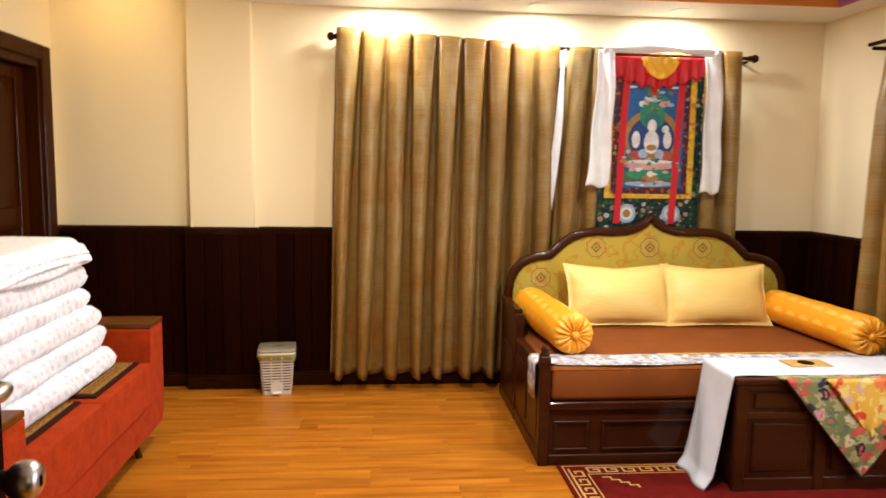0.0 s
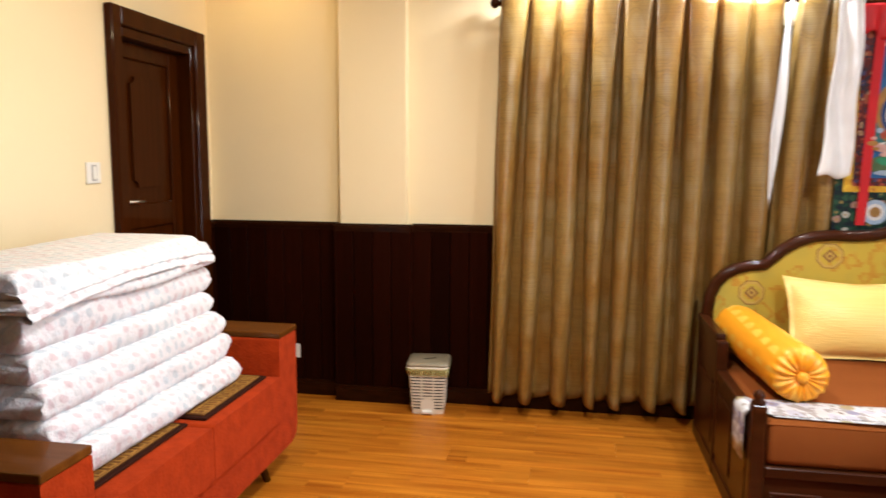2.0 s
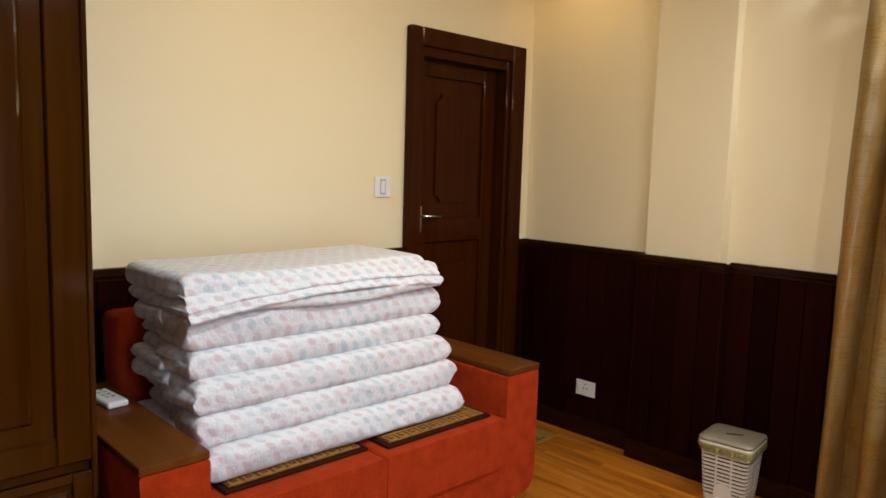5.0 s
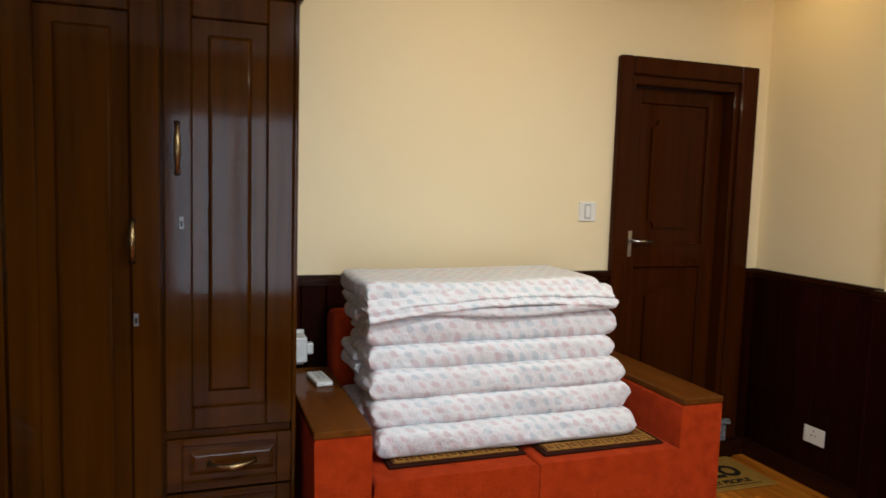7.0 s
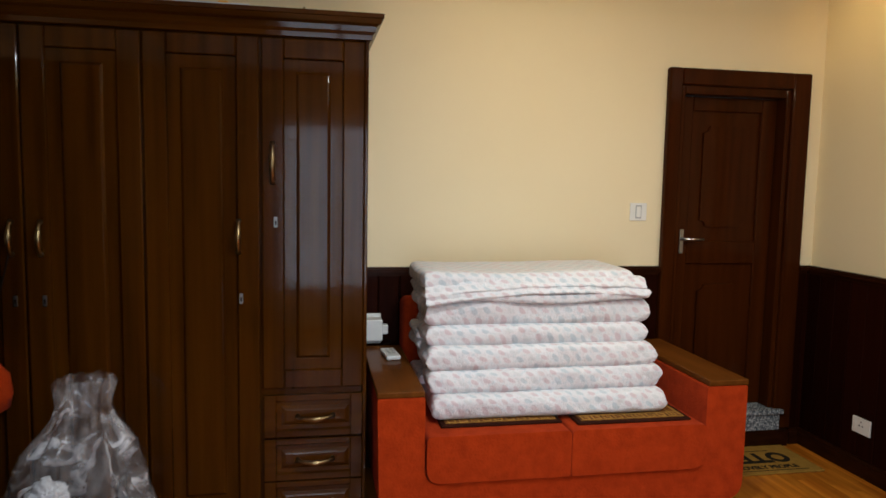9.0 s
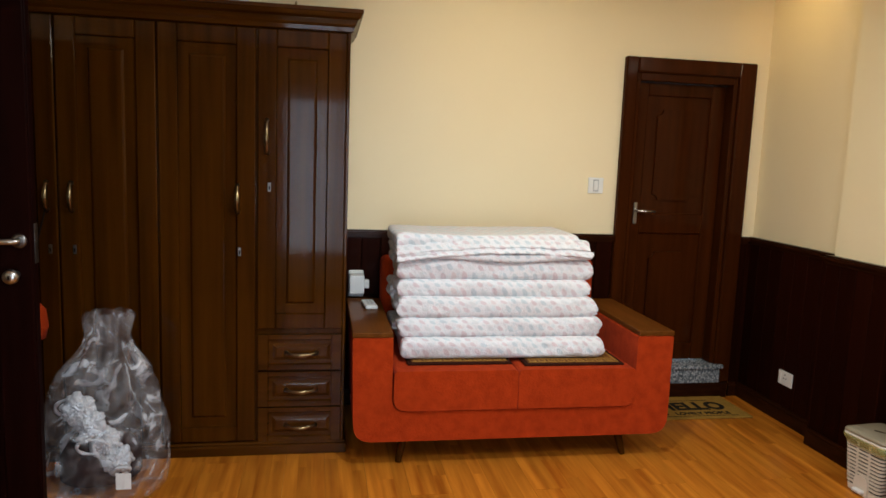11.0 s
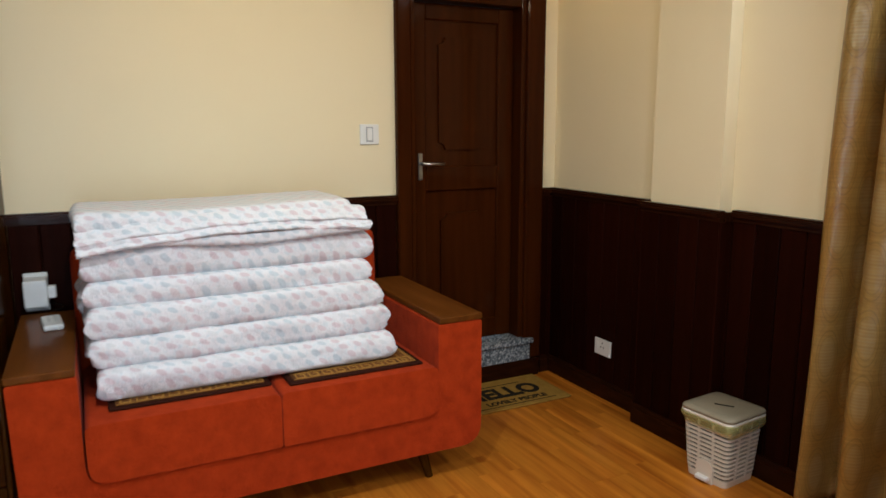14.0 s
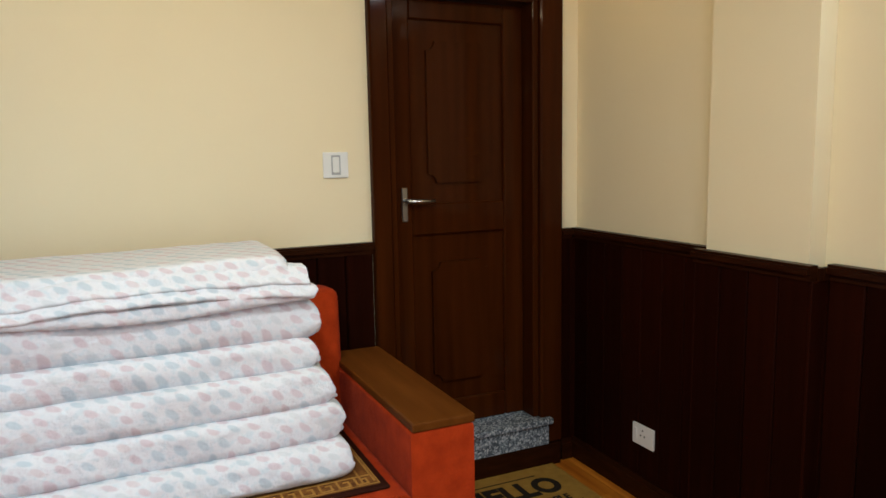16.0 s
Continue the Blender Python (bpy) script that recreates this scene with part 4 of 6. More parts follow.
# ---- folded quilts ----
def slab(xb, xf, y0, y1, z0, z1, seed, rough=0.017, tilt=0.0, wave=0.0, nu=90):
    """A soft folded slab, round at its edges, with puckers."""
    bm = bmesh.new()
    hz, cz = (z1 - z0) / 2, (z0 + z1) / 2
    per = []
    n = 14
    r = hz
    soft = lambda t, e: math.copysign(abs(t) ** e, t)
    for i in range(n + 1):
        a = -math.pi / 2 + math.pi * i / n
        per.append((xf - r + r * soft(math.cos(a), 0.62), hz * soft(math.sin(a), 0.72)))
    for i in range(1, 8):
        per.append((xf - r + (xb - xf + 2 * r) * i / 8, hz))
    for i in range(n + 1):
        a = math.pi / 2 + math.pi * i / n
        per.append((xb + r + r * soft(math.cos(a), 0.62), hz * soft(math.sin(a), 0.72)))
    for i in range(1, 8):
        per.append((xb + r + (xf - xb - 2 * r) * i / 8, -hz))
    rings = []
    end = [0.0, 0.003, 0.007, 0.013, 0.021, 0.032]
    ts = end + [0.032 + 0.936 * j / nu for j in range(1, nu)] + [1 - e for e in end[::-1]]
    for t in ts:
        y = y0 + (y1 - y0) * t
        e = min(t, 1 - t) * (y1 - y0)
        k = math.sqrt(max(0.0, 1 - max(0.0, 1 - e / (hz * 0.75)) ** 2)) * 0.62 + 0.38
        ring = []
        for x, z in per:
            p = Vector((x, y, cz + z * k + tilt * (t - 0.5) + wave * math.sin(t * 7 + seed) * (0.5 + 0.5 * (x - xb) / (xf - xb))))
            q = Vector((x * 5 + seed * 3.1, y * 5, z * 9))
            d = noise.noise(q) * rough + noise.noise(q * 3.2) * rough * 0.40 + noise.noise(Vector((x * 18, y * 26 + z * 14, z * 40 + seed))) * rough * 0.22
            p.x += d * (1 if x > (xb + xf) / 2 else -1)
            p.z += d * 0.5 * (1 if abs(z) < hz * 0.9 else 0.4)
            p.y += noise.noise(Vector((x * 6, z * 14, seed))) * 0.016 * (1 if t > 0.9 else -1 if t < 0.1 else 0)
            ring.append(bm.verts.new(p))
        rings.append(ring)
    m = len(per)
    for p, q in zip(rings, rings[1:]):
        for i in range(m):
            bm.faces.new((p[i], p[(i + 1) % m], q[(i + 1) % m], q[i]))
    bm.faces.new(rings[0])
    bm.faces.new(rings[-1][::-1])
    return bm


# back, front, near end, far end, foot, top, seed, how far the inner layers draw in at the near end
QL = [(-1.14, -0.615, 2.590, 3.655, 0.506, 0.606, 1, 0.02), (-1.13, -0.655, 2.578, 3.640, 0.606, 0.703, 2, -0.02), (-1.14, -0.670, 2.564, 3.625, 0.703, 0.806, 3, 0.035), (-1.13, -0.70, 2.566, 3.590, 0.806, 0.892, 4, -0.015), (-1.14, -0.715, 2.570, 3.600, 0.892, 1.005, 5, 0.03)]
for xb, xf, y0, y1, z0, z1, sd, draw in QL:
    q = thing("folded_quilt", ((xb + xf) / 2, (y0 + y1) / 2, z0), "folded white quilt printed with pale flowers", "quilt", "stack of quilts on the sofa")
    xm, zm = xf - 0.24, (z0 + z1) / 2 + 0.006 * math.sin(sd * 2.0)
    part("front_roll", slab(xm, xf, y0, y1, z0 + 0.001, z1 + 0.010, sd), QUILT, q, smooth=True)
    part("inner_layer", slab(xb, xm + 0.06, y0 + draw, y1 - 0.012, z0 + 0.002, zm, sd + 31, 0.010, nu=40), QUILT, q, smooth=True)
    part("inner_layer", slab(xb + 0.02, xm + 0.06, y0 + 0.012 - draw * 0.6, y1 - 0.02, zm - 0.003, z1 + 0.004, sd + 47, 0.010, nu=40), QUILT, q, smooth=True)
    part("loose_hem", slab(xb + 0.12, xf - 0.05, y1 - 0.05, y1 + 0.016, z0 + 0.008, z0 + 0.034, sd + 20, 0.006, nu=10), QUILT, q, smooth=True)
q = thing("folded_quilt", (-0.9, 3.08, 1.005), "folded white quilt with loose edges on top of the stack", "quilt", "stack of quilts on the sofa")
part("lower_fold", slab(-1.16, -0.69, 2.560, 3.590, 1.004, 1.046, 7, 0.010, 0.0, 0.010), QUILT, q, smooth=True)
part("upper_fold", slab(-1.17, -0.715, 2.555, 3.525, 1.044, 1.134, 8, 0.014, 0.004, 0.006), QUILT, q, smooth=True)
for sd, z_l, z_m, z_r, xf_ in ((11, 0.998, 1.046, 1.030, -0.684), (14, 1.028, 1.074, 1.064, -0.694)):
    def lip(u, v, sd=sd, z_l=z_l, z_m=z_m, z_r=z_r, xf_=xf_):
        prof = ((-0.04, 0.004), (-0.012, -0.006), (-0.001, -0.008), (0.005, -0.003), (0.005, 0.003), (-0.001, 0.008), (-0.007, 0.013), (-0.010, 0.026), (-0.022, 0.040), (-0.06, 0.046))
        dx, dz = prof[min(9, int(v * 9 + 0.5))]
        c = z_m * 2 - (z_l + z_r) / 2
        z = (1 - u) ** 2 * z_l + 2 * u * (1 - u) * c + u * u * z_r
        rip = 0.007 * noise.noise(Vector((u * 8, sd, 0))) + 0.005 * noise.noise(Vector((u * 24, sd, 4)))
        return (xf_ + dx + 1.2 * rip, 2.562 + 1.008 * u + dx * 0.1, z + dz + rip)
    part("open_hem", sheet(120, 9, lip), QUILT, q, "rolled open hem of the quilt", True)


# ---- inner door in the west wall ----
def notched(y0, y1, z0, z1, c, n=4):
    """A panel outline with hollowed corners."""
    pts = []
    for cy, cz, sy, sz, a0 in ((y0, z0, 1, 1, 0), (y1, z0, -1, 1, 1), (y1, z1, -1, -1, 0), (y0, z1, 1, -1, 1)):
        arc = []
        for i in range(n + 1):
            a = (math.pi / 2) * i / n
            arc.append((cy + sy * c * math.sin(a), cz + sz * c * math.cos(a)))
        ext = [(cy, cz + sz * c * 1.25)] + arc + [(cy + sy * c * 1.25, cz)]
        pts += ext if a0 == 0 else ext[::-1]
    return pts


casing = solo("door_1", box((WX, WX + 0.046, 4.008, 4.084, 0.10, 2.168), (WX, WX + 0.046, 4.768, 4.880, 0.10, 2.168), (WX, WX + 0.046, 4.084, 4.768, 2.078, 2.168), bevel=0.007), DOORWOOD, "dark wooden panelled door, closed, in a moulded frame", "door")
part("frame_step", box((WX - 0.09, WX + 0.026, 4.0855, 4.112, DZ0, 2.077), (WX - 0.09, WX + 0.026, 4.738, 4.7665, DZ0, 2.077), (WX - 0.09, WX + 0.026, 4.112, 4.738, 2.030, 2.077), bevel=0.004), DOORWOOD, casing)
LX = WX - 0.055
leaf = part("door_leaf", box((LX - 0.045, LX - 0.018, 4.114, 4.736, 0.232, 2.028)), DOORWOOD, casing, "dark panelled door leaf")
for bar in frame_bars(4.114, 4.736, 0.232, 2.028, 0.095, 0.11, 0.08, LX - 0.0185, LX, 0.005):
    part("frame_bar", bar, DOORWOOD, leaf)
part("frame_bar", box((LX - 0.0185, LX, 4.209, 4.641, 1.075, 1.205), bevel=0.005), DOORWOOD, leaf)
for y0, y1, z0, z1 in ((4.285, 4.575, 1.290, 1.865), (4.295, 4.560, 0.43, 0.955)):
    part("panel", bevelled(extrude_outline(notched(y0, y1, z0, z1, 0.038), 0.016, lambda a, b, d: (LX - 0.003 - d, a, b)), 0.006), DOORWOOD, leaf, "raised panel with notched corners")
lock = part("lock_plate", box((LX, LX + 0.006, 4.160, 4.186, 1.135, 1.275), bevel=0.003), STEEL, casing, "steel door handle with a plate")
bm = rod((LX + 0.005, 4.174, 1.222), (LX + 0.045, 4.174, 1.222), 0.009)
rod((LX + 0.045, 4.169, 1.222), (LX + 0.045, 4.29, 1.218), 0.009, 0.0065, 12, bm)
part("lever", bm, STEEL, lock, smooth=True)

step = solo("door_step", box((WX - 0.09, WX + 0.060, 4.05, 4.80, 0.1, 0.198), (WX - 0.09, WX + 0.075, 4.035, 4.815, 0.198, 0.2245), bevel=0.003), GRANITE, "grey speckled granite step under the door", "step", kind="")
solo("baseboard_step", box((WX, WX + 0.062, 3.986, 4.861, 0.0, 0.098), bevel=0.003), SKIRT, "dark skirting under the granite step", "baseboard")


def text_mesh(body, size, m, extrude=0.0006, bold=0.034):
    cu = bpy.data.curves.new("lettering", "FONT")
    cu.body, cu.size, cu.extrude, cu.align_x = body, size, extrude, "LEFT"
    cu.offset = size * bold
    ob = bpy.data.objects.new("lettering", cu)
    scene.collection.objects.link(ob)
    bpy.context.view_layer.update()
    me = bpy.data.meshes.new_from_object(ob.evaluated_get(bpy.context.evaluated_depsgraph_get()))
    bpy.data.objects.remove(ob)
    bm = bmesh.new()
    bm.from_mesh(me)
    bpy.data.meshes.remove(me)
    bm.transform(m)
    return bm


doormat = thing("door_mat", (-1.19, 4.44, 0), "tan coir door mat with black lettering", "door mat")
part("coir_pad", box((-1.372, -1.0, 4.06, 4.815, 0.0005, 0.011), bevel=0.003), COIR, doormat)
turn_y = Matrix(((0, -1, 0, 0), (1, 0, 0, 0), (0, 0, 1, 0), (0, 0, 0, 1)))
t1 = text_mesh("HELLO", 0.172, Matrix.Translation((-1.138, 4.275, 0.0118)) @ turn_y @ Matrix.Diagonal((0.87, 1, 1, 1)), bold=0.046)
part("lettering", t1, INK, doormat, "black printed word")
t2 = text_mesh("LOVELY PEOPLE", 0.056, Matrix.Translation((-1.056, 4.345, 0.0118)) @ turn_y @ Matrix.Diagonal((0.90, 1, 1, 1)))
part("lettering", t2, INK, doormat, "black printed words")
t3 = text_mesh("YOU", 0.056, Matrix.Translation((-1.056, 4.200, 0.0118)) @ turn_y @ Matrix.Diagonal((0.80, 1, 1, 1)))
part("lettering", t3, INK, doormat, "black printed word")
part("printed_line", box((-1.296, -1.290, 4.16, 4.67, 0.0112, 0.0122)), INK, doormat)
part("printed_line", box((-1.035, -1.029, 4.16, 4.74, 0.0112, 0.0122)), INK, doormat)

sw = thing("light_switch", (WX, 3.87, 1.375), "white square wall switch plate", "switch")
part("plate", box((WX, WX + 0.010, 3.822, 3.920, 1.326, 1.424), bevel=0.003, seg=2), PLASTIC_W, sw)
part("rocker_surround", box((WX + 0.0095, WX + 0.0108, 3.853, 3.889, 1.338, 1.412), bevel=0.0004), GREY_PLASTIC, sw, "grey gap round the rocker")
part("rocker", box((WX + 0.0095, WX + 0.015, 3.858, 3.884, 1.345, 1.405), bevel=0.003), PLASTIC_W, sw, "upright white rocker")
so = thing("wall_socket", (-0.93, NY - 0.03, 0.27), "white socket plate on dark panelling", "socket")
SYF = NY - 0.024
part("plate", box((-0.992, -0.868, SYF - 0.010, SYF, 0.228, 0.314), bevel=0.003, seg=2), PLASTIC_W, so)
for dx, dz in ((0, 0.018), (-0.011, -0.004), (0.011, -0.004)):
    part("pin_hole", rod((-0.93 + dx, SYF - 0.0112, 0.275 + dz), (-0.93 + dx, SYF - 0.009, 0.275 + dz), 0.004, seg=8), BLACK, so)
part("rocker", box((-0.982, -0.962, SYF - 0.0135, SYF - 0.009, 0.245, 0.297), bevel=0.002), PLASTIC_W, so)

plug = thing("plug_adapter", (WX + 0.06, 2.40, 0.75), "white plug adapter on the wall panelling", "adapter")
part("plate", box((WX + 0.024, WX + 0.034, 2.352, 2.44, 0.67, 0.83), bevel=0.003), PLASTIC_W, plug)
part("body", box((WX + 0.033, WX + 0.135, 2.355, 2.440, 0.705, 0.815), bevel=0.006, seg=2), PLASTIC_W, plug)
part("inserted_plug", box((WX + 0.075, WX + 0.115, 2.438, 2.470, 0.735, 0.785), bevel=0.006, seg=2), PLASTIC_W, plug, "small white plug pushed in sideways")
bm = tube([(WX + 0.07 + 0.06 * t / 12, 2.44 + 0.05 * math.sin(t / 12 * 3.1), 0.71 - 0.024 * math.sin(t / 12 * 1.5)) for t in range(13)], 0.004, 6)
part("cable", bm, BLACK, plug, "black cable")
stp = thing("remote_control", (-1.11, 2.455, 0.683), "white remote control lying on the sofa arm", "remote")
bm = box((-1.165, -0.995, 2.418, 2.486, 0.6825, 0.704), bevel=0.007, seg=2)
bmesh.ops.rotate(bm, verts=bm.verts, cent=(-1.11, 2.455, 0.68), matrix=Matrix.Rotation(0.10, 3, "Z"))
part("case", bm, PLASTIC_W, stp)
bm = box(*[(-1.155 + 0.03 * k, -1.143 + 0.03 * k, 2.438 + 0.020 * r_, 2.449 + 0.020 * r_, 0.7038, 0.7052) for k in range(4) for r_ in range(2)])
bmesh.ops.rotate(bm, verts=bm.verts, cent=(-1.11, 2.455, 0.68), matrix=Matrix.Rotation(0.10, 3, "Z"))
part("buttons", bm, STEEL, stp, "grey buttons")


# ---- pedal bin ----
def square_ring(cx, cy, z, h, r, rot, n=5):
    pts = []
    for k, (sx, sy) in enumerate(((1, 1), (-1, 1), (-1, -1), (1, -1))):
        for i in range(n + 1):
            a = math.pi / 2 * (k + i / n)
            pts.append((sx * (h - r) + r * math.cos(a), sy * (h - r) + r * math.sin(a)))
    c, s = math.cos(rot), math.sin(rot)
    return [Vector((cx + (x * c - y * s) * BS, cy + (x * s + y * c) * BS, z * BS)) for x, y in pts]


def square_loft(levels, cx, cy, rot, caps=True):
    bm = bmesh.new()
    rings = [[bm.verts.new(p) for p in square_ring(cx, cy, z, h, r, rot)] for z, h, r in levels]
    for p, q in zip(rings, rings[1:]):
        for i in range(len(p)):
            bm.faces.new((p[i], p[(i + 1) % len(p)], q[(i + 1) % len(p)], q[i]))
    if caps:
        bm.faces.new(rings[0][::-1])
        bm.faces.new(rings[-1])
    return bm


BX, BY, BR, BS = -0.034, 4.835, 0.10, 0.93
pbin = thing("pedal_bin", (BX, BY, 0), "cream slatted plastic pedal bin with a taupe lid", "bin")
part("inner_tub", square_loft([(0.012, 0.090, 0.02), (0.25, 0.108, 0.022), (0.30, 0.110, 0.022)], BX, BY, BR), BLACK, pbin, "dark inside behind the slats")
part("base_rim", square_loft([(0.0, 0.098, 0.022), (0.03, 0.101, 0.022), (0.03, 0.091, 0.02)], BX, BY, BR), BIN, pbin)
for i in range(11):
    z = 0.042 + i * 0.0195
    h = 0.1005 + 0.018 * (z / 0.28)
    part("slat", square_loft([(z, h - 0.006, 0.02), (z, h, 0.022), (z + 0.0095, h + 0.0006, 0.022), (z + 0.0095, h - 0.006, 0.02)], BX, BY, BR), BIN, pbin)
c_, s_ = math.cos(BR), math.sin(BR)
for side in range(4):
    for off_ in (-0.036, 0.036):
        bm = box((off_ - 0.004, off_ + 0.004, -0.004, 0.004, 0.02, 0.27))
        for v in bm.verts:
            h = 0.1005 + 0.018 * (v.co.z / 0.28)
            v.co.y -= h - 0.004
        bmesh.ops.rotate(bm, verts=bm.verts, matrix=Matrix.Rotation(BR + side * math.pi / 2, 3, "Z"))
        bmesh.ops.scale(bm, verts=bm.verts, vec=(BS, BS, BS))
        bmesh.ops.translate(bm, verts=bm.verts, vec=(BX, BY, 0))
        part("upright_bar", bm, BIN, pbin)
liner = square_loft([(0.244, 0.1185, 0.024), (0.254, 0.1215, 0.024), (0.266, 0.1250, 0.024), (0.278, 0.1270, 0.024), (0.288, 0.1275, 0.024), (0.295, 0.1255, 0.024)], BX, BY, BR, caps=False)
for v in liner.verts:
    k = (v.co.z / BS - 0.296) / 0.07
    out_ = Vector((v.co.x - BX, v.co.y - BY, 0))
    v.co += out_ * (0.12 * noise.noise(v.co * 23)) * abs(k) ** 0.5 + out_.normalized() * 0.003
    v.co.z += 0.040 * k * noise.noise(Vector((v.co.x * 15, v.co.y * 15, 2.0)))
thick(part("liner", liner, LINER, pbin, "crumpled yellow liner folded over the rim", True), 0.0015)
part("rim", square_loft([(0.284, 0.121, 0.026), (0.287, 0.129, 0.03), (0.302, 0.130, 0.03), (0.303, 0.122, 0.028)], BX, BY, BR), BIN, pbin, "cream rim under the lid", True)
lid = part("lid", square_loft([(0.3032, 0.126, 0.032), (0.306, 0.131, 0.034), (0.313, 0.131, 0.034), (0.320, 0.127, 0.033), (0.325, 0.105, 0.03), (0.327, 0.05, 0.02)], BX, BY, BR), BIN_LID, pbin, "taupe lid", True)
bm = box((-0.040, 0.040, -0.005, 0.005, 0.3262, 0.3290))
bmesh.ops.rotate(bm, verts=bm.verts, matrix=Matrix.Rotation(BR + 0.5, 3, "Z"))
bmesh.ops.scale(bm, verts=bm.verts, vec=(BS, BS, BS))
bmesh.ops.translate(bm, verts=bm.verts, vec=(BX + 0.01, BY - 0.01, 0))
part("lid_mark", bm, INK, lid, "dark slanted mark")
bm = extrude_outline(rounded([(-0.042, 0.0, 0), (0.042, 0.0, 0), (0.042, 0.10, 0.04), (-0.042, 0.10, 0.04)], 0), 0.014, lambda a, b, d: (a, -0.098 - d, b))
bm2 = box((-0.03, 0.03, -0.135, -0.10, 0.012, 0.03), bevel=0.004)
for nm, b_, mt_ in (("pedal_housing", bm, BIN), ("pedal", bm2, PLASTIC_W)):
    bmesh.ops.rotate(b_, verts=b_.verts, matrix=Matrix.Rotation(BR - 0.0, 3, "Z"))
    bmesh.ops.scale(b_, verts=b_.verts, vec=(BS, BS, BS))
    bmesh.ops.translate(b_, verts=b_.verts, vec=(BX, BY, 0))
    part(nm, b_, mt_, pbin)


# ---- curtains on the north window ----
def pleats(x0, x1, n, z0, z1, y, seed, spread0=0.0, spread1=0.0, axis="x", out=-1, deep=1.0, rise=0.0):
    """A hanging curtain with n pleats between x0 and x1, which widens by spread at its foot."""
    def at(u, v):
        w = u + 0.010 * math.sin(u * n * 2 + seed) * (1 - v)
        a = (x0 - spread0 * (1 - v) ** 0.7) * (1 - w) + (x1 + spread1 * (1 - v) ** 0.7) * w
        ph = u * n
        f = ph % 1.0
        head = max(0.0, (v - 0.80) / 0.20)
        # ridges that touch at the head and narrow towards the foot
        g = abs(f - 0.5) * 2
        ridge = 0.46 + 0.46 * v ** 0.9 + 0.10 * noise.noise(Vector((math.floor(ph) * 3.7, seed, v * 1.5))) * (1 - v)
        e = max(0.0, min(1.0, (ridge + 0.10 - g) / 0.24))
        k = e * e * (3 - 2 * e)
        crown = 0.30 * math.cos(min(1.0, g / ridge) * math.pi / 2) * (1 - 0.4 * head)
        back = 0.10 * math.cos((1 - g) / max(0.1, 1 - ridge) * math.pi / 2) if g > ridge else 0.0
        amp = deep * (0.140 + 0.028 * (1 - v)) * (1 - 0.62 * head)
        d = 0.036 * head + amp * (0.74 * k + crown + back * (1 - v)) + 0.012 * noise.noise(Vector((u * n * 0.9, v * 3.0, seed))) * (1 - head)
        a += 0.018 * (1 - v) * noise.noise(Vector((ph * 0.7, v * 2.2, seed + 5)))
        a -= 0.014 * (f - 0.5) * (1 - head)
        z = z0 + (z1 + rise * (1 - u) - z0) * v + (0.010 * math.sin(ph * math.pi * 2) * (1 - v) if v < 0.05 else 0)
        p = y + out * (d - 0.03)
        return (a, p, z) if axis == "x" else (p, a, z)
    return sheet(n * 22, 46, at)


rail = thing("curtain_rod", (1.7, 4.85, 2.24), "dark wooden curtain rod with turned finials", "curtain rod")
part("pole", rod((0.36, 4.908, 2.295), (3.09, 4.908, 2.235), 0.012), DOORWOOD, rail)
for x, d, rz in ((0.36, -1, 2.295), (3.09, 1, 2.235)):
    part("finial", lathe([(0.012, 0), (0.020, 0.008), (0.020, 0.016), (0.012, 0.022), (0.026, 0.036), (0.028, 0.05), (0.018, 0.066), (0.004, 0.072)], (x, 4.908, rz), (d, 0, 0), 16), DOORWOOD, rail, smooth=True)
    part("bracket", box((x - 0.012 * d, x - 0.012 * d + 0.014, 4.908, NY, rz - 0.03, rz - 0.013), bevel=0.003), DOORWOOD, rail)
cl = thing("curtain", (1.0, 4.84, 0.1), "bronze satin curtain hanging in deep pleats", "curtain", "window curtains")
thick(part("drape", pleats(0.352, 1.80, 9, 0.085, 2.272, 4.905, 2, 0.070, -0.02, rise=0.075), CURTAIN, cl, smooth=True), 0.004)
cr = thing("curtain", (2.5, 4.84, 0.1), "bronze satin curtain hanging behind the bed", "curtain", "window curtains")
thick(part("drape", pleats(1.86, 3.02, 8, 0.30, 2.265, 4.865, 6, 0.12, 0.04, deep=0.75), CURTAIN, cr, smooth=True), 0.004)


def lining_at(u, v):
    return (1.80 + 0.055 * u * (0.45 + math.sin(math.pi * min(1, v * 1.1)) * 0.55) - 0.11 * (1 - v) ** 0.9, 4.80 + 0.01 * math.sin(u * 5 + v * 9), 0.95 + 1.29 * v)


part("lining", sheet(6, 24, lining_at), SILK, cl, "white lining turned outward", True)
win = solo("window_1", box((WIN[0], WIN[1], NY + 0.12, NY + 0.13, WIN[2], WIN[3])), GLASS_WHITE, "window pane behind the curtain", "window")
part("window_frame", box((WIN[0], WIN[0] + 0.06, NY + 0.08, NY + 0.119, WIN[2], WIN[3]), (WIN[1] - 0.06, WIN[1], NY + 0.08, NY + 0.119, WIN[2], WIN[3]), (1.66, 1.74, NY + 0.08, NY + 0.119, WIN[2], WIN[3])), DOORWOOD, win)

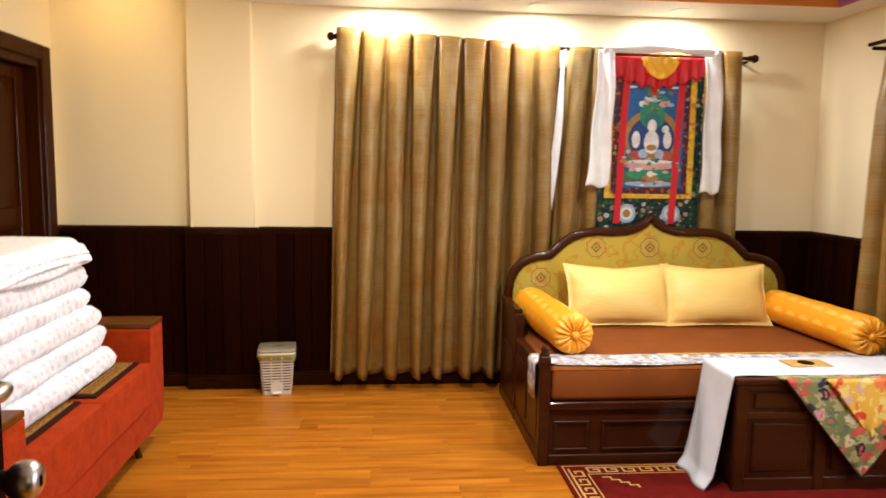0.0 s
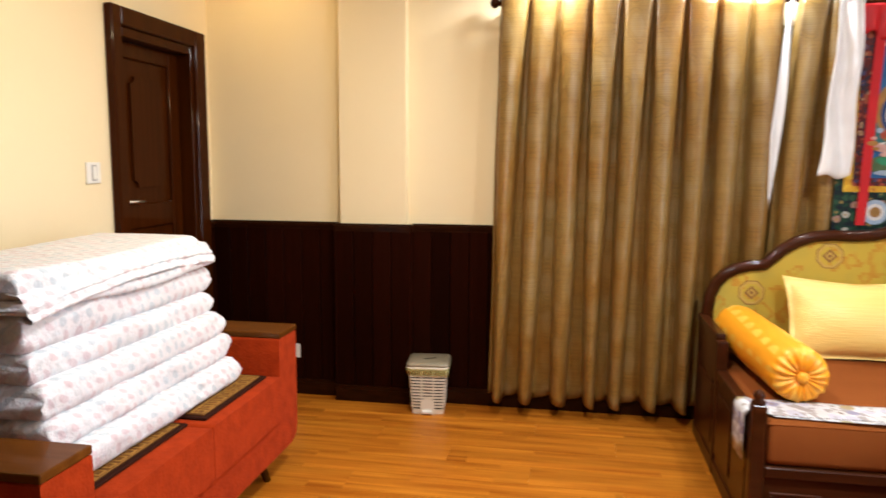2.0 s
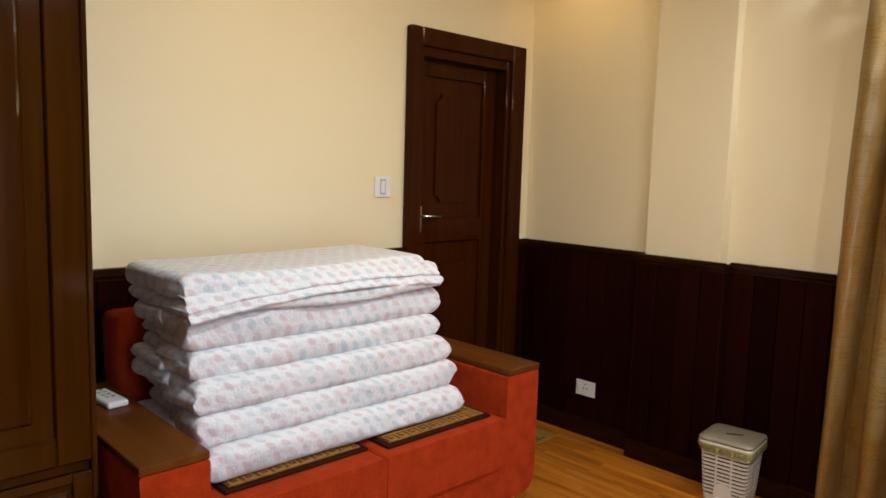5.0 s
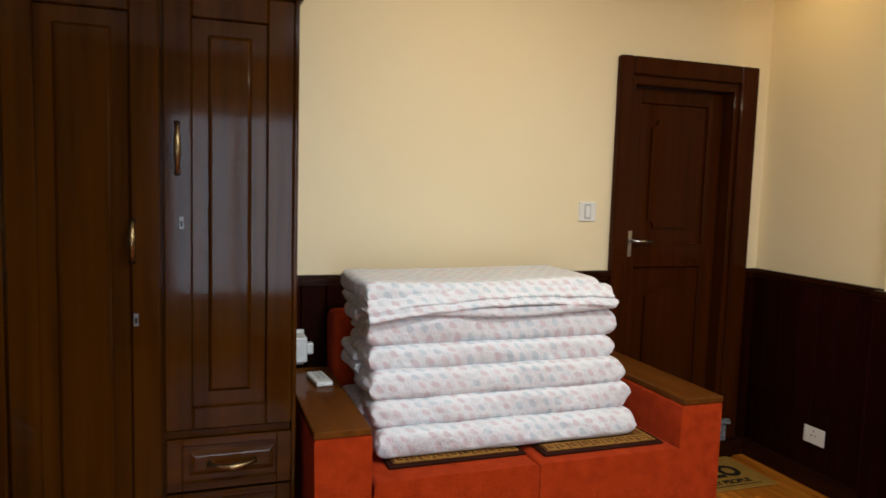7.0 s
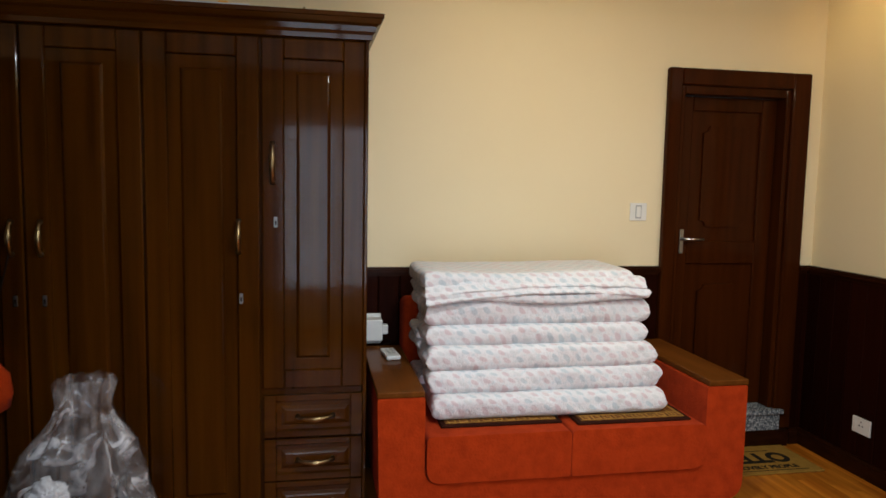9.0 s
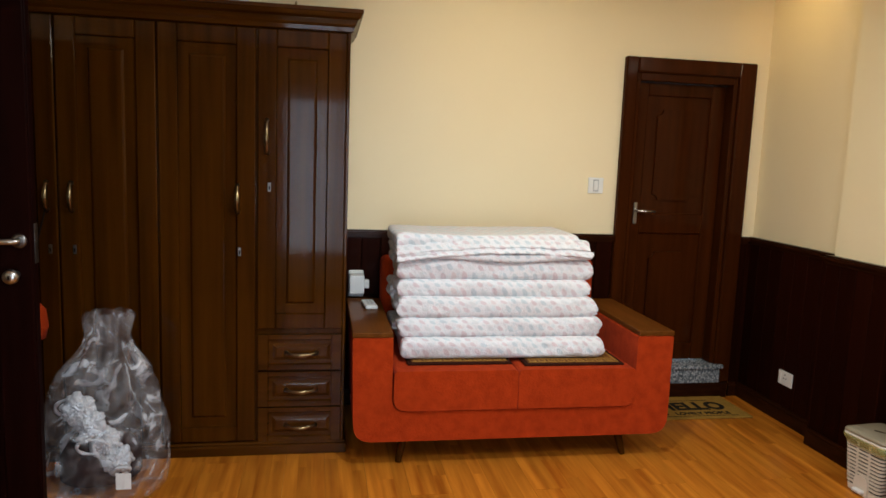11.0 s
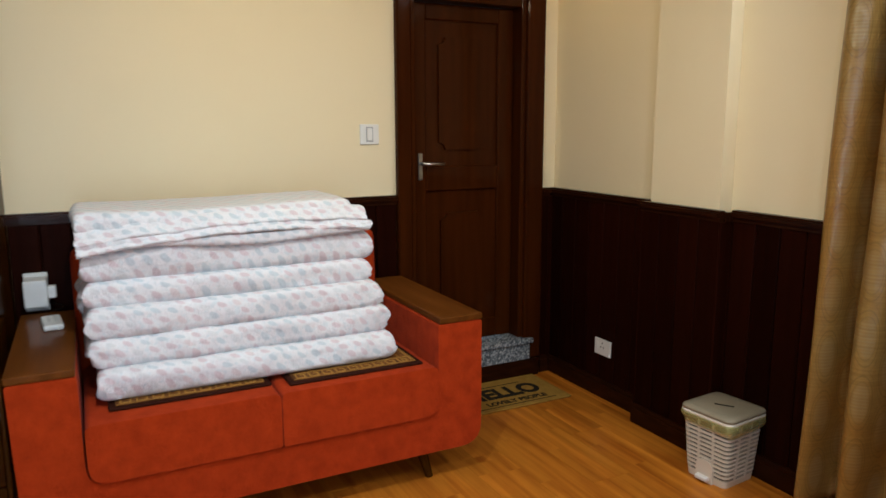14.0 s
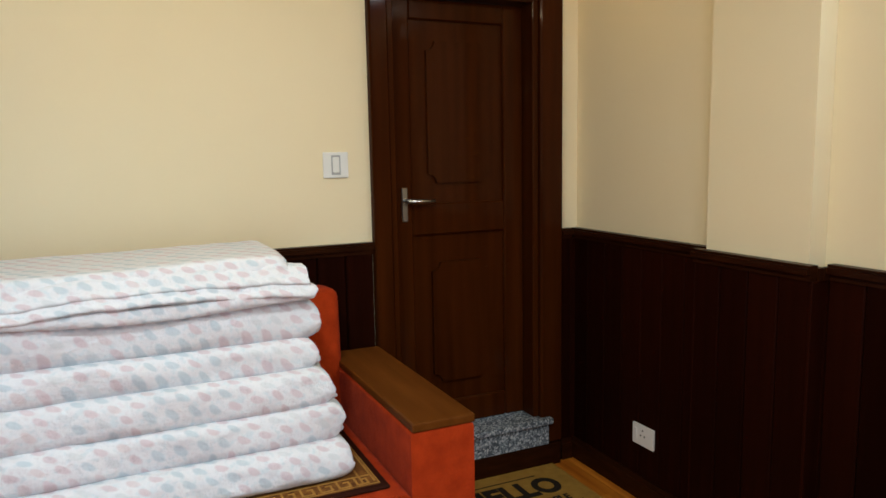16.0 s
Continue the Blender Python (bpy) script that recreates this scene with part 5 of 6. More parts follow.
win2 = solo("window_2", box((EX + 0.10, EX + 0.106, EW[0], EW[1], EW[2], EW[3])), CLEAR, "daylit window in the side wall", "window")
win2.visible_shadow = False
for ya, yb, za, zb in ((EW[0], EW[0] + 0.05, EW[2], EW[3]), (EW[1] - 0.05, EW[1], EW[2], EW[3]), (2.35, 2.40, EW[2], EW[3]), (EW[0] + 0.05, EW[1] - 0.05, EW[2], EW[2] + 0.05), (EW[0] + 0.05, EW[1] - 0.05, EW[3] - 0.05, EW[3])):
    part("window_frame", box((EX + 0.08, EX + 0.125, ya, yb, za, zb), bevel=0.004), DOORWOOD, win2)
ce = thing("curtain", (EX - 0.12, 3.8, 0.1), "bronze satin curtain on the side wall", "curtain", "window curtains")
thick(part("drape", pleats(2.9, 4.15, 8, 0.09, 2.30, EX - 0.105, 4, 0.0, 0.05, axis="y", out=-1), CURTAIN, ce, smooth=True), 0.004)
# unseen curtain, added so that the wardrobe varnish reflects bronze, not cream wall
cs = thing("curtain", (EX - 0.12, 1.1, 0.1), "unseen bronze satin curtain, added for the wardrobe's reflections", "curtain", "window curtains")
thick(part("drape", pleats(0.52, 1.74, 8, 0.09, 2.30, EX - 0.105, 9, 0.0, 0.0, axis="y", out=-1), CURTAIN, cs, smooth=True), 0.004)
er = thing("curtain_rod", (EX - 0.1, 3.6, 2.26), "dark wooden curtain rod on the side wall", "curtain rod")
part("pole", rod((EX - 0.085, 0.45, 2.255), (EX - 0.085, 4.40, 2.255), 0.012), DOORWOOD, er)
part("bracket", box((EX - 0.085, EX, 4.36, 4.375, 2.22, 2.24)), DOORWOOD, er)

# ---- hanging scroll ----
SYP = 4.765
scroll = thing("scroll_painting", (2.44, SYP, 1.1), "painted cloth scroll mounted in dark and yellow brocade", "scroll painting")
part("mount", box((2.105, 2.785, SYP, SYP + 0.006, 1.06, 2.215)), DARK_BROCADE, scroll, "dark blue floral brocade mount")
part("yellow_border", box((2.145, 2.735, SYP - 0.003, SYP - 0.0004, 1.295, 2.10)), YELLOW_BROCADE, scroll)
part("red_border", box((2.185, 2.695, SYP - 0.006, SYP - 0.0034, 1.325, 2.10)), DARK_RED_BROCADE, scroll, "narrow dark red brocade border")
plain = {}
for nm, c in (("blue", (0.015, 0.11, 0.30)), ("deep_blue", (0.012, 0.05, 0.19)), ("green", (0.03, 0.26, 0.12)), ("moss", (0.08, 0.14, 0.05)), ("teal", (0.03, 0.16, 0.17)), ("ochre", (0.36, 0.19, 0.04)), ("white", (0.74, 0.72, 0.68)), ("pink", (0.62, 0.36, 0.32)), ("rust", (0.42, 0.07, 0.03)), ("pale_blue", (0.36, 0.46, 0.60))):
    plain[nm] = mat("scroll_" + nm, c, 0.7, second=tuple(v * 0.72 for v in c), scale=26, mix=0.35)


def disc(cx, cz, rx, rz, y, seg=22):
    bm = bmesh.new()
    pts = [(cx + rx * math.cos(2 * math.pi * i / seg), cz + rz * math.sin(2 * math.pi * i / seg)) for i in range(seg)]
    return extrude_outline(pts, 0.0012, lambda a, b, d: (a, y - d, b))


X0, X1, Z0, Z1 = 2.245, 2.655, 1.365, 2.035
XC = (X0 + X1) / 2 - 0.008
yy = SYP - 0.007
pic = part("painting", box((X0, X1, yy - 0.002, yy, Z0, Z1)), plain["blue"], scroll, "blue and green painted field")
lay = yy - 0.0022
for i, (kind_, cx, cz, rx, rz) in enumerate((
        ("moss", XC, 1.43, 0.20, 0.065), ("teal", XC - 0.10, 1.60, 0.10, 0.09), ("teal", XC + 0.10, 1.60, 0.10, 0.09), ("green", XC, 1.45, 0.16, 0.035),
        ("ochre", XC, 1.70, 0.185, 0.17), ("deep_blue", XC, 1.68, 0.155, 0.145), ("green", XC, 1.83, 0.085, 0.085), ("teal", XC, 1.795, 0.055, 0.06),
        ("pale_blue", XC, 1.39, 0.17, 0.018), ("pink", XC, 1.515, 0.19, 0.034), ("white", XC, 1.535, 0.15, 0.012), ("rust", XC - 0.10, 1.575, 0.05, 0.03), ("rust", XC + 0.10, 1.575, 0.05, 0.03), ("ochre", XC, 1.575, 0.06, 0.03), ("pale_blue", XC - 0.055, 1.585, 0.03, 0.03), ("pale_blue", XC + 0.055, 1.585, 0.03, 0.03),
        ("white", XC, 1.66, 0.05, 0.075), ("white", XC, 1.765, 0.030, 0.042), ("white", XC - 0.105, 1.675, 0.028, 0.055), ("white", XC + 0.105, 1.675, 0.028, 0.055), ("white", XC + 0.09, 1.745, 0.024, 0.024), ("ochre", XC, 1.625, 0.035, 0.02),
        ("white", XC - 0.065, 1.905, 0.03, 0.02), ("pink", XC + 0.07, 1.905, 0.03, 0.02), ("white", XC, 1.94, 0.06, 0.022), ("green", XC, 1.985, 0.045, 0.042), ("rust", XC, 1.975, 0.028, 0.036), ("white", XC - 0.14, 2.01, 0.03, 0.008), ("white", XC + 0.14, 2.01, 0.03, 0.008),
        ("ochre", XC, 1.425, 0.055, 0.024), ("white", XC, 1.455, 0.022, 0.02), ("rust", XC - 0.045, 1.415, 0.022, 0.014))):
    part("painted_shape", disc(cx, cz, rx, rz, lay - i * 0.0003), plain[kind_], pic)
rnd_p = random.Random(12)
for i in range(70):
    low = i < 44
    cx = XC + rnd_p.uniform(-0.19, 0.19)
    cz = rnd_p.uniform(1.375, 1.60) if low else rnd_p.uniform(1.86, 2.0)
    if not low and abs(cx - XC) > 0.13:
        continue
    r_ = rnd_p.uniform(0.005, 0.014)
    part("painted_shape", disc(cx, cz, r_ * rnd_p.uniform(1, 2.2), r_, lay - 0.0096 - i * 0.00002, 9), plain[rnd_p.choice(("green", "ochre", "white", "pink", "rust", "teal", "pale_blue", "moss"))], pic)
for cx in (2.30, 2.60):
    for r, c in ((0.062, "pale_blue"), (0.042, "white"), (0.026, "ochre")):
        part("woven_flower", disc(cx, 1.195, r, r, SYP - 0.0006 - (0.07 - r) * 0.03), plain[c], scroll)
for xa, xb, zb in ((2.240, 2.205, 1.13), (2.610, 2.572, 1.13)):
    part("ribbon", sheet(2, 20, lambda u, v, xa=xa, xb=xb, zb=zb: (xb + (xa - xb) * v + 0.045 * u, SYP - 0.020 - 0.004 * math.sin(v * 8), zb + (2.15 - zb) * v)), RED_SILK, scroll, "red silk ribbon", True)


def swag(u, v):
    dip = 0.145 + 0.030 * math.sin(u * math.pi * 7) ** 2 - 0.02 * math.cos(u * 2 * math.pi)
    return (2.125 + 0.645 * u, SYP - 0.022 - 0.014 * math.sin(u * math.pi * 18) * (1 - v) - 0.01, 2.20 - dip * (1 - v) * (1.15 - 0.5 * abs(u - 0.5)))


thick(part("red_veil", sheet(60, 10, swag), RED_SILK, scroll, "gathered red silk veil", True), 0.003)


def bunch(u, v):
    w = math.sin(math.pi * u)
    return (2.345 + 0.235 * u + 0.01 * math.sin(v * 7), SYP - 0.05 - 0.02 * w - 0.008 * math.sin(u * 24 + v * 4), 2.195 - (0.035 + 0.105 * w ** 0.8) * (1 - v))


thick(part("yellow_veil", sheet(36, 10, bunch), YELLOW_SILK, scroll, "bunched yellow silk", True), 0.003)
part("top_bar", rod((2.08, SYP - 0.008, 2.21), (2.81, SYP - 0.008, 2.21), 0.011), DOORWOOD, scroll)
scroll.location.x -= 0.055
scarf = thing("silk_scarf", (2.44, SYP - 0.05, 1.3), "white silk offering scarf draped over the scroll", "scarf")


def scarf_top(u, v):
    return (2.06 + 0.77 * u, SYP - 0.052 - 0.016 * math.sin(math.pi * v), 2.205 + 0.05 * v + 0.02 * math.sin(math.pi * u) + 0.006 * math.sin(u * 13 + v * 3))


thick(part("top_fold", sheet(40, 8, scarf_top), SILK, scarf, smooth=True), 0.004)
for x0, xb, w0, w1, zb in ((2.04, 1.975, 0.10, 0.150, 1.37), (2.745, 2.735, 0.095, 0.135, 1.335)):
    def tail(u, v, x0=x0, xb=xb, w0=w0, w1=w1, zb=zb):
        a = xb + (x0 - xb) * v
        w = w1 + (w0 - w1) * v
        return (a + w * u + 0.006 * math.sin(v * 11), SYP - 0.055 - 0.018 * math.sin(u * 6 + v * 4) - 0.006 * noise.noise(Vector((u * 4, v * 14, x0))), zb + (2.235 - zb) * v + 0.012 * math.sin(u * 7) * (1 - v))
    thick(part("tail", sheet(14, 40, tail), SILK, scarf, smooth=True), 0.004)


scarf.location.x -= 0.028


# ---- day bed ----
BX0, BX1, BYF, BYB = 1.425, 3.365, 3.565, 4.745
BC = (BX0 + BX1) / 2
bed = thing("day_bed", (BC, 4.15, 0), "carved dark wooden day bed with an upholstered back", "bed")


def head_outline(inset):
    """Half of the back's outline from the end to the peak, mirrored."""
    half = [(0.955, 0.45), (0.955, 0.68), (0.945, 0.76), (0.915, 0.83), (0.87, 0.885), (0.81, 0.92), (0.74, 0.940), (0.675, 0.945), (0.645, 0.975), (0.60, 1.02), (0.53, 1.065), (0.45, 1.095), (0.36, 1.105), (0.26, 1.102), (0.17, 1.108), (0.10, 1.128), (0.05, 1.158), (0.018, 1.19), (0.0, 1.205)]
    out = []
    for i, (a, b) in enumerate(half):
        p, q = Vector(half[max(i - 1, 0)]), Vector(half[min(i + 1, len(half) - 1)])
        d = (q - p).normalized()
        nrm = Vector((-d.y, d.x))
        c = Vector((a, b)) + nrm * inset if inset else Vector((a, b))
        out.append((max(c.x, 0.0), c.y))
    out[-1] = (0.0, half[-1][1] - inset * 1.5)
    return out


outer, inner = head_outline(0.0), head_outline(0.052)
full = lambda pts: [(BC - a, b) for a, b in pts] + [(BC + a, b) for a, b in pts[-2::-1]]
fo, fi = full(outer), full(inner)
bm = bmesh.new()
ring = []
for off_, yy_ in ((fo, BYB), (fo, BYB - 0.045), ([(a * 0.5 + c * 0.5, b * 0.5 + d * 0.5) for (a, b), (c, d) in zip(fo, fi)], BYB - 0.060), (fi, BYB - 0.045), (fi, BYB)):
    ring.append([bm.verts.new((a, yy_, b)) for a, b in off_])
for p, q_ in zip(ring, ring[1:] + ring[:1]):
    for i in range(len(p) - 1):
        bm.faces.new((p[i], p[i + 1], q_[i + 1], q_[i]))
part("back_frame", bm, BEDWOOD, bed, "dark moulded frame with a pointed crest", True)
part("upholstered_back", extrude_outline(fi, 0.03, lambda a, b, d: (a, BYB - 0.03 + d, b)), HEAD_CLOTH, bed, "olive gold brocade back")
for cx, cz in ((BC - 0.72, 0.775), (BC - 0.36, 0.975), (BC, 0.975), (BC + 0.36, 0.975)):
    for r, mt_ in ((0.068, MEDAL_BROWN), (0.063, MEDAL_GOLD), (0.050, HEAD_CLOTH), (0.036, MEDAL_BROWN), (0.022, MEDAL_GOLD), (0.012, MEDAL_BROWN)):
        part("medallion", extrude_outline([(cx + r * math.cos(math.pi / 8 + k * math.pi / 4), cz + r * math.sin(math.pi / 8 + k * math.pi / 4)) for k in range(8)] if r > 0.04 else [(cx + r * math.cos(k * math.pi / 2), cz + r * math.sin(k * math.pi / 2)) for k in range(4)], 0.0015, lambda a, b, d, r=r: (a, BYB - 0.0305 - (0.07 - r) * 0.03 - d, b)), mt_, bed)
part("back_rail", box((BX0 + 0.05, BX1 - 0.05, BYB - 0.05, BYB, 0.0, 0.46)), BEDWOOD, bed)
for x0, x1, s in ((BX0, BX0 + 0.045, -1), (BX1 - 0.045, BX1, 1)):
    part("corner_post", box((x0 - 0.004, x1 + 0.004, BYF - 0.004, BYF + 0.05, 0, 0.56), bevel=0.005), BEDWOOD, bed)
    part("finial", lathe([(0.024, 0), (0.026, 0.008), (0.016, 0.016), (0.022, 0.03), (0.016, 0.046), (0.004, 0.052)], ((x0 + x1) / 2, BYF + 0.023, 0.56), seg=14), BEDWOOD, bed, smooth=True)
    part("mid_post", box((x0 - 0.003, x1 + 0.003, 4.22, 4.265, 0, 0.63), bevel=0.006, seg=2), BEDWOOD, bed)
    part("side_panel", box((x0 + 0.006, x1 - 0.006, BYF + 0.05, 4.22, 0.04, 0.46), (x0 + 0.006, x1 - 0.006, 4.265, BYB, 0.04, 0.62)), BEDWOOD, bed)
    part("side_rail", box((x0, x1, BYF + 0.05, 4.22, 0.455, 0.50), bevel=0.006, seg=2), BEDWOOD, bed)
    bm = box((x0, x1, 4.265, BYB, 0.615, 0.655), bevel=0.006, seg=2)
    part("arm_rail", bm, BEDWOOD, bed)
    part("foot_rail", box((x0, x1, BYF + 0.05, BYB, 0.0, 0.07), bevel=0.004), BEDWOOD, bed)
    fx = x0 + 0.0055 if s < 0 else x1 - 0.0055
    for ya, yb in ((BYF + 0.08, 3.87), (3.91, 4.19), (4.30, 4.70)):
        part("side_field", box((min(fx, fx + s * 0.006), max(fx, fx + s * 0.006), ya, yb, 0.12, 0.41), bevel=0.004), BEDWOOD, bed)
part("front_board", box((BX0 + 0.05, BX1 - 0.05, BYF + 0.012, BYF + 0.035, 0.0, 0.315)), BEDWOOD, bed)
part("front_rail", box((BX0 + 0.05, BX1 - 0.05, BYF, BYF + 0.04, 0.285, 0.325), bevel=0.004), BEDWOOD, bed)
part("foot_rail", box((BX0 + 0.05, BX1 - 0.05, BYF, BYF + 0.04, 0.0, 0.055), bevel=0.004), BEDWOOD, bed)
for xa, xb in ((1.50, 1.68), (1.745, 2.35), (2.42, 3.02), (3.09, 3.28)):
    for k, bar in enumerate((box((xa, xb, BYF + 0.004, BYF + 0.013, 0.215, 0.228), bevel=0.003), box((xa, xb, BYF + 0.004, BYF + 0.013, 0.075, 0.088), bevel=0.003), box((xa, xa + 0.013, BYF + 0.004, BYF + 0.013, 0.088, 0.215), bevel=0.003), box((xb - 0.013, xb, BYF + 0.004, BYF + 0.013, 0.088, 0.215), bevel=0.003))):
        part("front_moulding", bar, BEDWOOD, bed)

mattress = thing("mattress", (BC, 4.15, 0.32), "thick mattress in a plain brown sheet", "mattress")
part("cover", box((BX0 + 0.052, BX1 - 0.052, BYF + 0.012, BYB - 0.055, 0.326, 0.502), bevel=0.028, seg=4), SHEET, mattress, smooth=True)
MX0, MX1, MY0, MY1 = BX0 + 0.056, BX1 - 0.056, BYF + 0.016, BYB - 0.059
part("piping", tube([(MX0, MY1, 0.486), (MX0, MY0, 0.486), (MX1, MY0, 0.486), (MX1, MY1, 0.486)], 0.005, 6), SHEET, mattress)
run = thing("bed_runner", (BC, 3.68, 0.503), "white printed cloth strip along the bed edge", "bed runner")


def runner_at(u, v):
    x = 1.36 + 1.98 * u
    y = 3.588 + 0.20 * v + 0.008 * math.sin(u * 17)
    if x < 1.50:
        y = 3.624 + 0.164 * v
    z = 0.5085 + 0.0015 * math.sin(u * 31 + v * 3)
    if x < 1.47:
        t = (1.47 - x) / 0.11
        x, z = 1.47 - 0.062 * min(1, t * 2), 0.512 - 0.0 * t
        z = 0.516 if t < 0.5 else 0.516 - 0.26 * (t - 0.5) * 1.5
    if v > 0.999 or v < 0.001:
        z += 0.001
    return (x, y, z)


thick(part("cloth", sheet(120, 8, runner_at), RUNNER, run, smooth=True), 0.003)
part("hem", box(*[(1.50 + 0.03 * k, 1.522 + 0.03 * k, 3.603, 3.608, 0.5128, 0.5136) for k in range(60)]), DARK_STEEL, run, "grey dashed line along the edge")
part("back_hem", box((2.1, 3.30, 3.774, 3.784, 0.5130, 0.5150)), YELLOW_SILK, run, "yellow edging")


def pillow(x0, x1, zc, yc, seed, tilt):
    """A filled case with a flat flange and pointed ears."""
    def side(sg):
        def at(u, v):
            a, b = 2 * u - 1, 2 * v - 1
            ia, ib = min(1.0, abs(a) / 0.93), min(1.0, abs(b) / 0.90)
            puff = max(0.0, (1 - ia ** 2.4) * (1 - ib ** 2.2)) ** 0.62
            pinch = 1 - 0.075 * (1 - abs(b) ** 2) * abs(a) ** 3
            pz = 1 - (0.17 if b > 0 else 0.05) * (1 - abs(a) ** 1.6) * abs(b) ** 3
            crimp = noise.noise(Vector((u * 9, v * 9, seed * 3.3))) * 0.010 * max(abs(a), abs(b)) ** 4
            d = sg * (0.105 * puff + 0.0015) + 0.006 * noise.noise(Vector((u * 3, v * 3, seed))) + crimp
            x = (x0 + x1) / 2 + (x1 - x0) / 2 * a * pinch
            z = b * 0.205 * pz
            return Vector((x, yc + z * math.sin(tilt) - d * math.cos(tilt), zc + z * math.cos(tilt) + d * math.sin(tilt) * 0.6))
        return at
    bm = sheet(44, 30, side(1))
    sheet(44, 30, side(-1), bm)
    bmesh.ops.remove_doubles(bm, verts=bm.verts, dist=0.0032)
    return bm


for x0, x1, sd in ((1.79, 2.485, 1), (2.425, 3.13, 2)):
    pw = thing("pillow", ((x0 + x1) / 2, 4.58, 0.505), "pale yellow satin pillow leaning on the bed back", "pillow", "pillows on the bed")
    part("cushion", pillow(x0, x1, 0.695, 4.545 if sd == 1 else 4.535, sd, 0.38), PILLOW, pw, smooth=True)


def bolster(a, b, r, name_label):
    """A round cushion, its ends drawn together in gathers under a button."""
    a, b = Vector(a), Vector(b)
    L = (b - a).length
    ax = (b - a).normalized()
    side = ax.cross(Vector((0, 0, 1))).normalized()
    up = side.cross(ax)
    prof = [(0.016, 0.014, 0.0), (0.024, 0.012, 0.003), (r * 0.36, 0.005, 0.006), (r * 0.56, 0.002, 0.0055), (r * 0.76, 0.006, 0.0045), (r * 0.90, 0.016, 0.0032), (r * 0.975, 0.034, 0.0018), (r, 0.065, 0.0006)]
    prof += [(r * (1 + 0.012 * math.sin(k * 1.9)), 0.065 + (L - 0.13) * k / 9, 0.0) for k in range(1, 9)]
    prof += [(q, L - h, -g) for q, h, g in prof[7::-1]]
    seg = 108
    bm = bmesh.new()
    rings = []
    for q, h, g in prof:
        ring_ = []
        for i in range(seg):
            t = 2 * math.pi * i / seg
            w = math.sin(18 * t) + 0.5 * math.sin(11 * t + 1.3)
            c = a + ax * (h - g * w) + (side * math.cos(t) + up * math.sin(t)) * (q + abs(g) * 0.5 * w)
            ring_.append(bm.verts.new(c))
        rings.append(ring_)
    for p, q in zip(rings, rings[1:]):
        for i in range(seg):
            bm.faces.new((p[i], p[(i + 1) % seg], q[(i + 1) % seg], q[i]))
    bm.faces.new(rings[0][::-1])
    bm.faces.new(rings[-1])
    bmesh.ops.recalc_face_normals(bm, faces=bm.faces)
    th = thing("bolster", (a + b) / 2 - Vector((0, 0, r)), name_label, "bolster", "bolsters on the bed")
    part("cushion", bm, BOLSTER, th, smooth=True)
    part("button", lathe([(0.019, 0.012), (0.023, 0.004), (0.018, -0.004), (0.006, -0.008), (0.001, -0.008)], a, b - a, 18), BOLSTER, th, smooth=True)


bolster((1.645, 3.75, 0.618), (1.575, 4.60, 0.628), 0.110, "golden satin bolster with gathered ends")
bolster((3.245, 3.70, 0.613), (3.20, 4.62, 0.613), 0.108, "golden satin bolster along the bed side")

# ---- low table before the bed ----
TX0, TX1, TY0, TY1, TZ = 2.255, 3.48, 3.215, 3.545, 0.545
table = thing("low_table", ((TX0 + TX1) / 2, 3.38, 0), "low dark carved wooden table before the bed", "table")
part("tabletop", box((TX0 - 0.01, TX1 + 0.01, TY0 - 0.01, TY1, TZ - 0.03, TZ), bevel=0.006), BEDWOOD, table)
part("body", box((TX0 + 0.012, TX1 - 0.012, TY0 + 0.014, TY1 - 0.01, 0.03, TZ - 0.03)), BEDWOOD, table)
for xa in (TX0, TX0 + 0.39, TX0 + 0.79, TX1 - 0.05):
    part("stile", box((xa, xa + 0.05, TY0, TY0 + 0.03, 0.0, TZ - 0.03), bevel=0.003), BEDWOOD, table)
for za, zb in ((0.0, 0.07), (0.355, 0.385), (0.485, TZ - 0.03)):
    for xa, xb in ((TX0 + 0.05, TX0 + 0.39), (TX0 + 0.44, TX0 + 0.79), (TX0 + 0.84, TX1 - 0.05)):
        part("rail", box((xa, xb, TY0 + 0.002, TY0 + 0.03, za, zb), bevel=0.003), BEDWOOD, table)
for xa, xb in ((TX0 + 0.085, TX0 + 0.355), (TX0 + 0.475, TX0 + 0.755), (TX0 + 0.875, TX1 - 0.085)):
    part("panel", box((xa, xb, TY0 + 0.006, TY0 + 0.02, 0.10, 0.33), bevel=0.006), BEDWOOD, table)
    part("drawer_front", box((xa, xb, TY0 + 0.006, TY0 + 0.02, 0.40, 0.475), bevel=0.005), BEDWOOD, table)
cloth = thing("table_cloth", (2.8, 3.38, TZ), "white runner hanging from the table to the floor", "table cloth")


def cloth_at(u, v):
    s = 1.85 * u
    y = TY0 + 0.03 + 0.30 * v
    if s < 0.60:
        t = 1 - s / 0.60
        x = TX0 - 0.014 - 0.095 * t ** 1.3 - (0.025 * (t - 0.9) / 0.1 if t > 0.9 else 0) + 0.012 * math.sin(v * 7 + t * 3) * t
        z = (TZ + 0.005) * (1 - t) + 0.012 * t
        y = TY0 + 0.02 + 0.31 * v - 0.02 * t * (v - 0.1) + 0.012 * math.sin(t * 4)
    else:
        x, z = TX0 - 0.014 + (s - 0.60), TZ + 0.006 + 0.0015 * math.sin(s * 30)
    return (x, y, z)


thick(part("cloth", sheet(110, 14, cloth_at), WHITE_CLOTH, cloth, smooth=True), 0.003)
broc = thing("brocade_cloth", (2.86, TY0, TZ), "red and gold brocade triangle hanging over the table front", "brocade cloth")


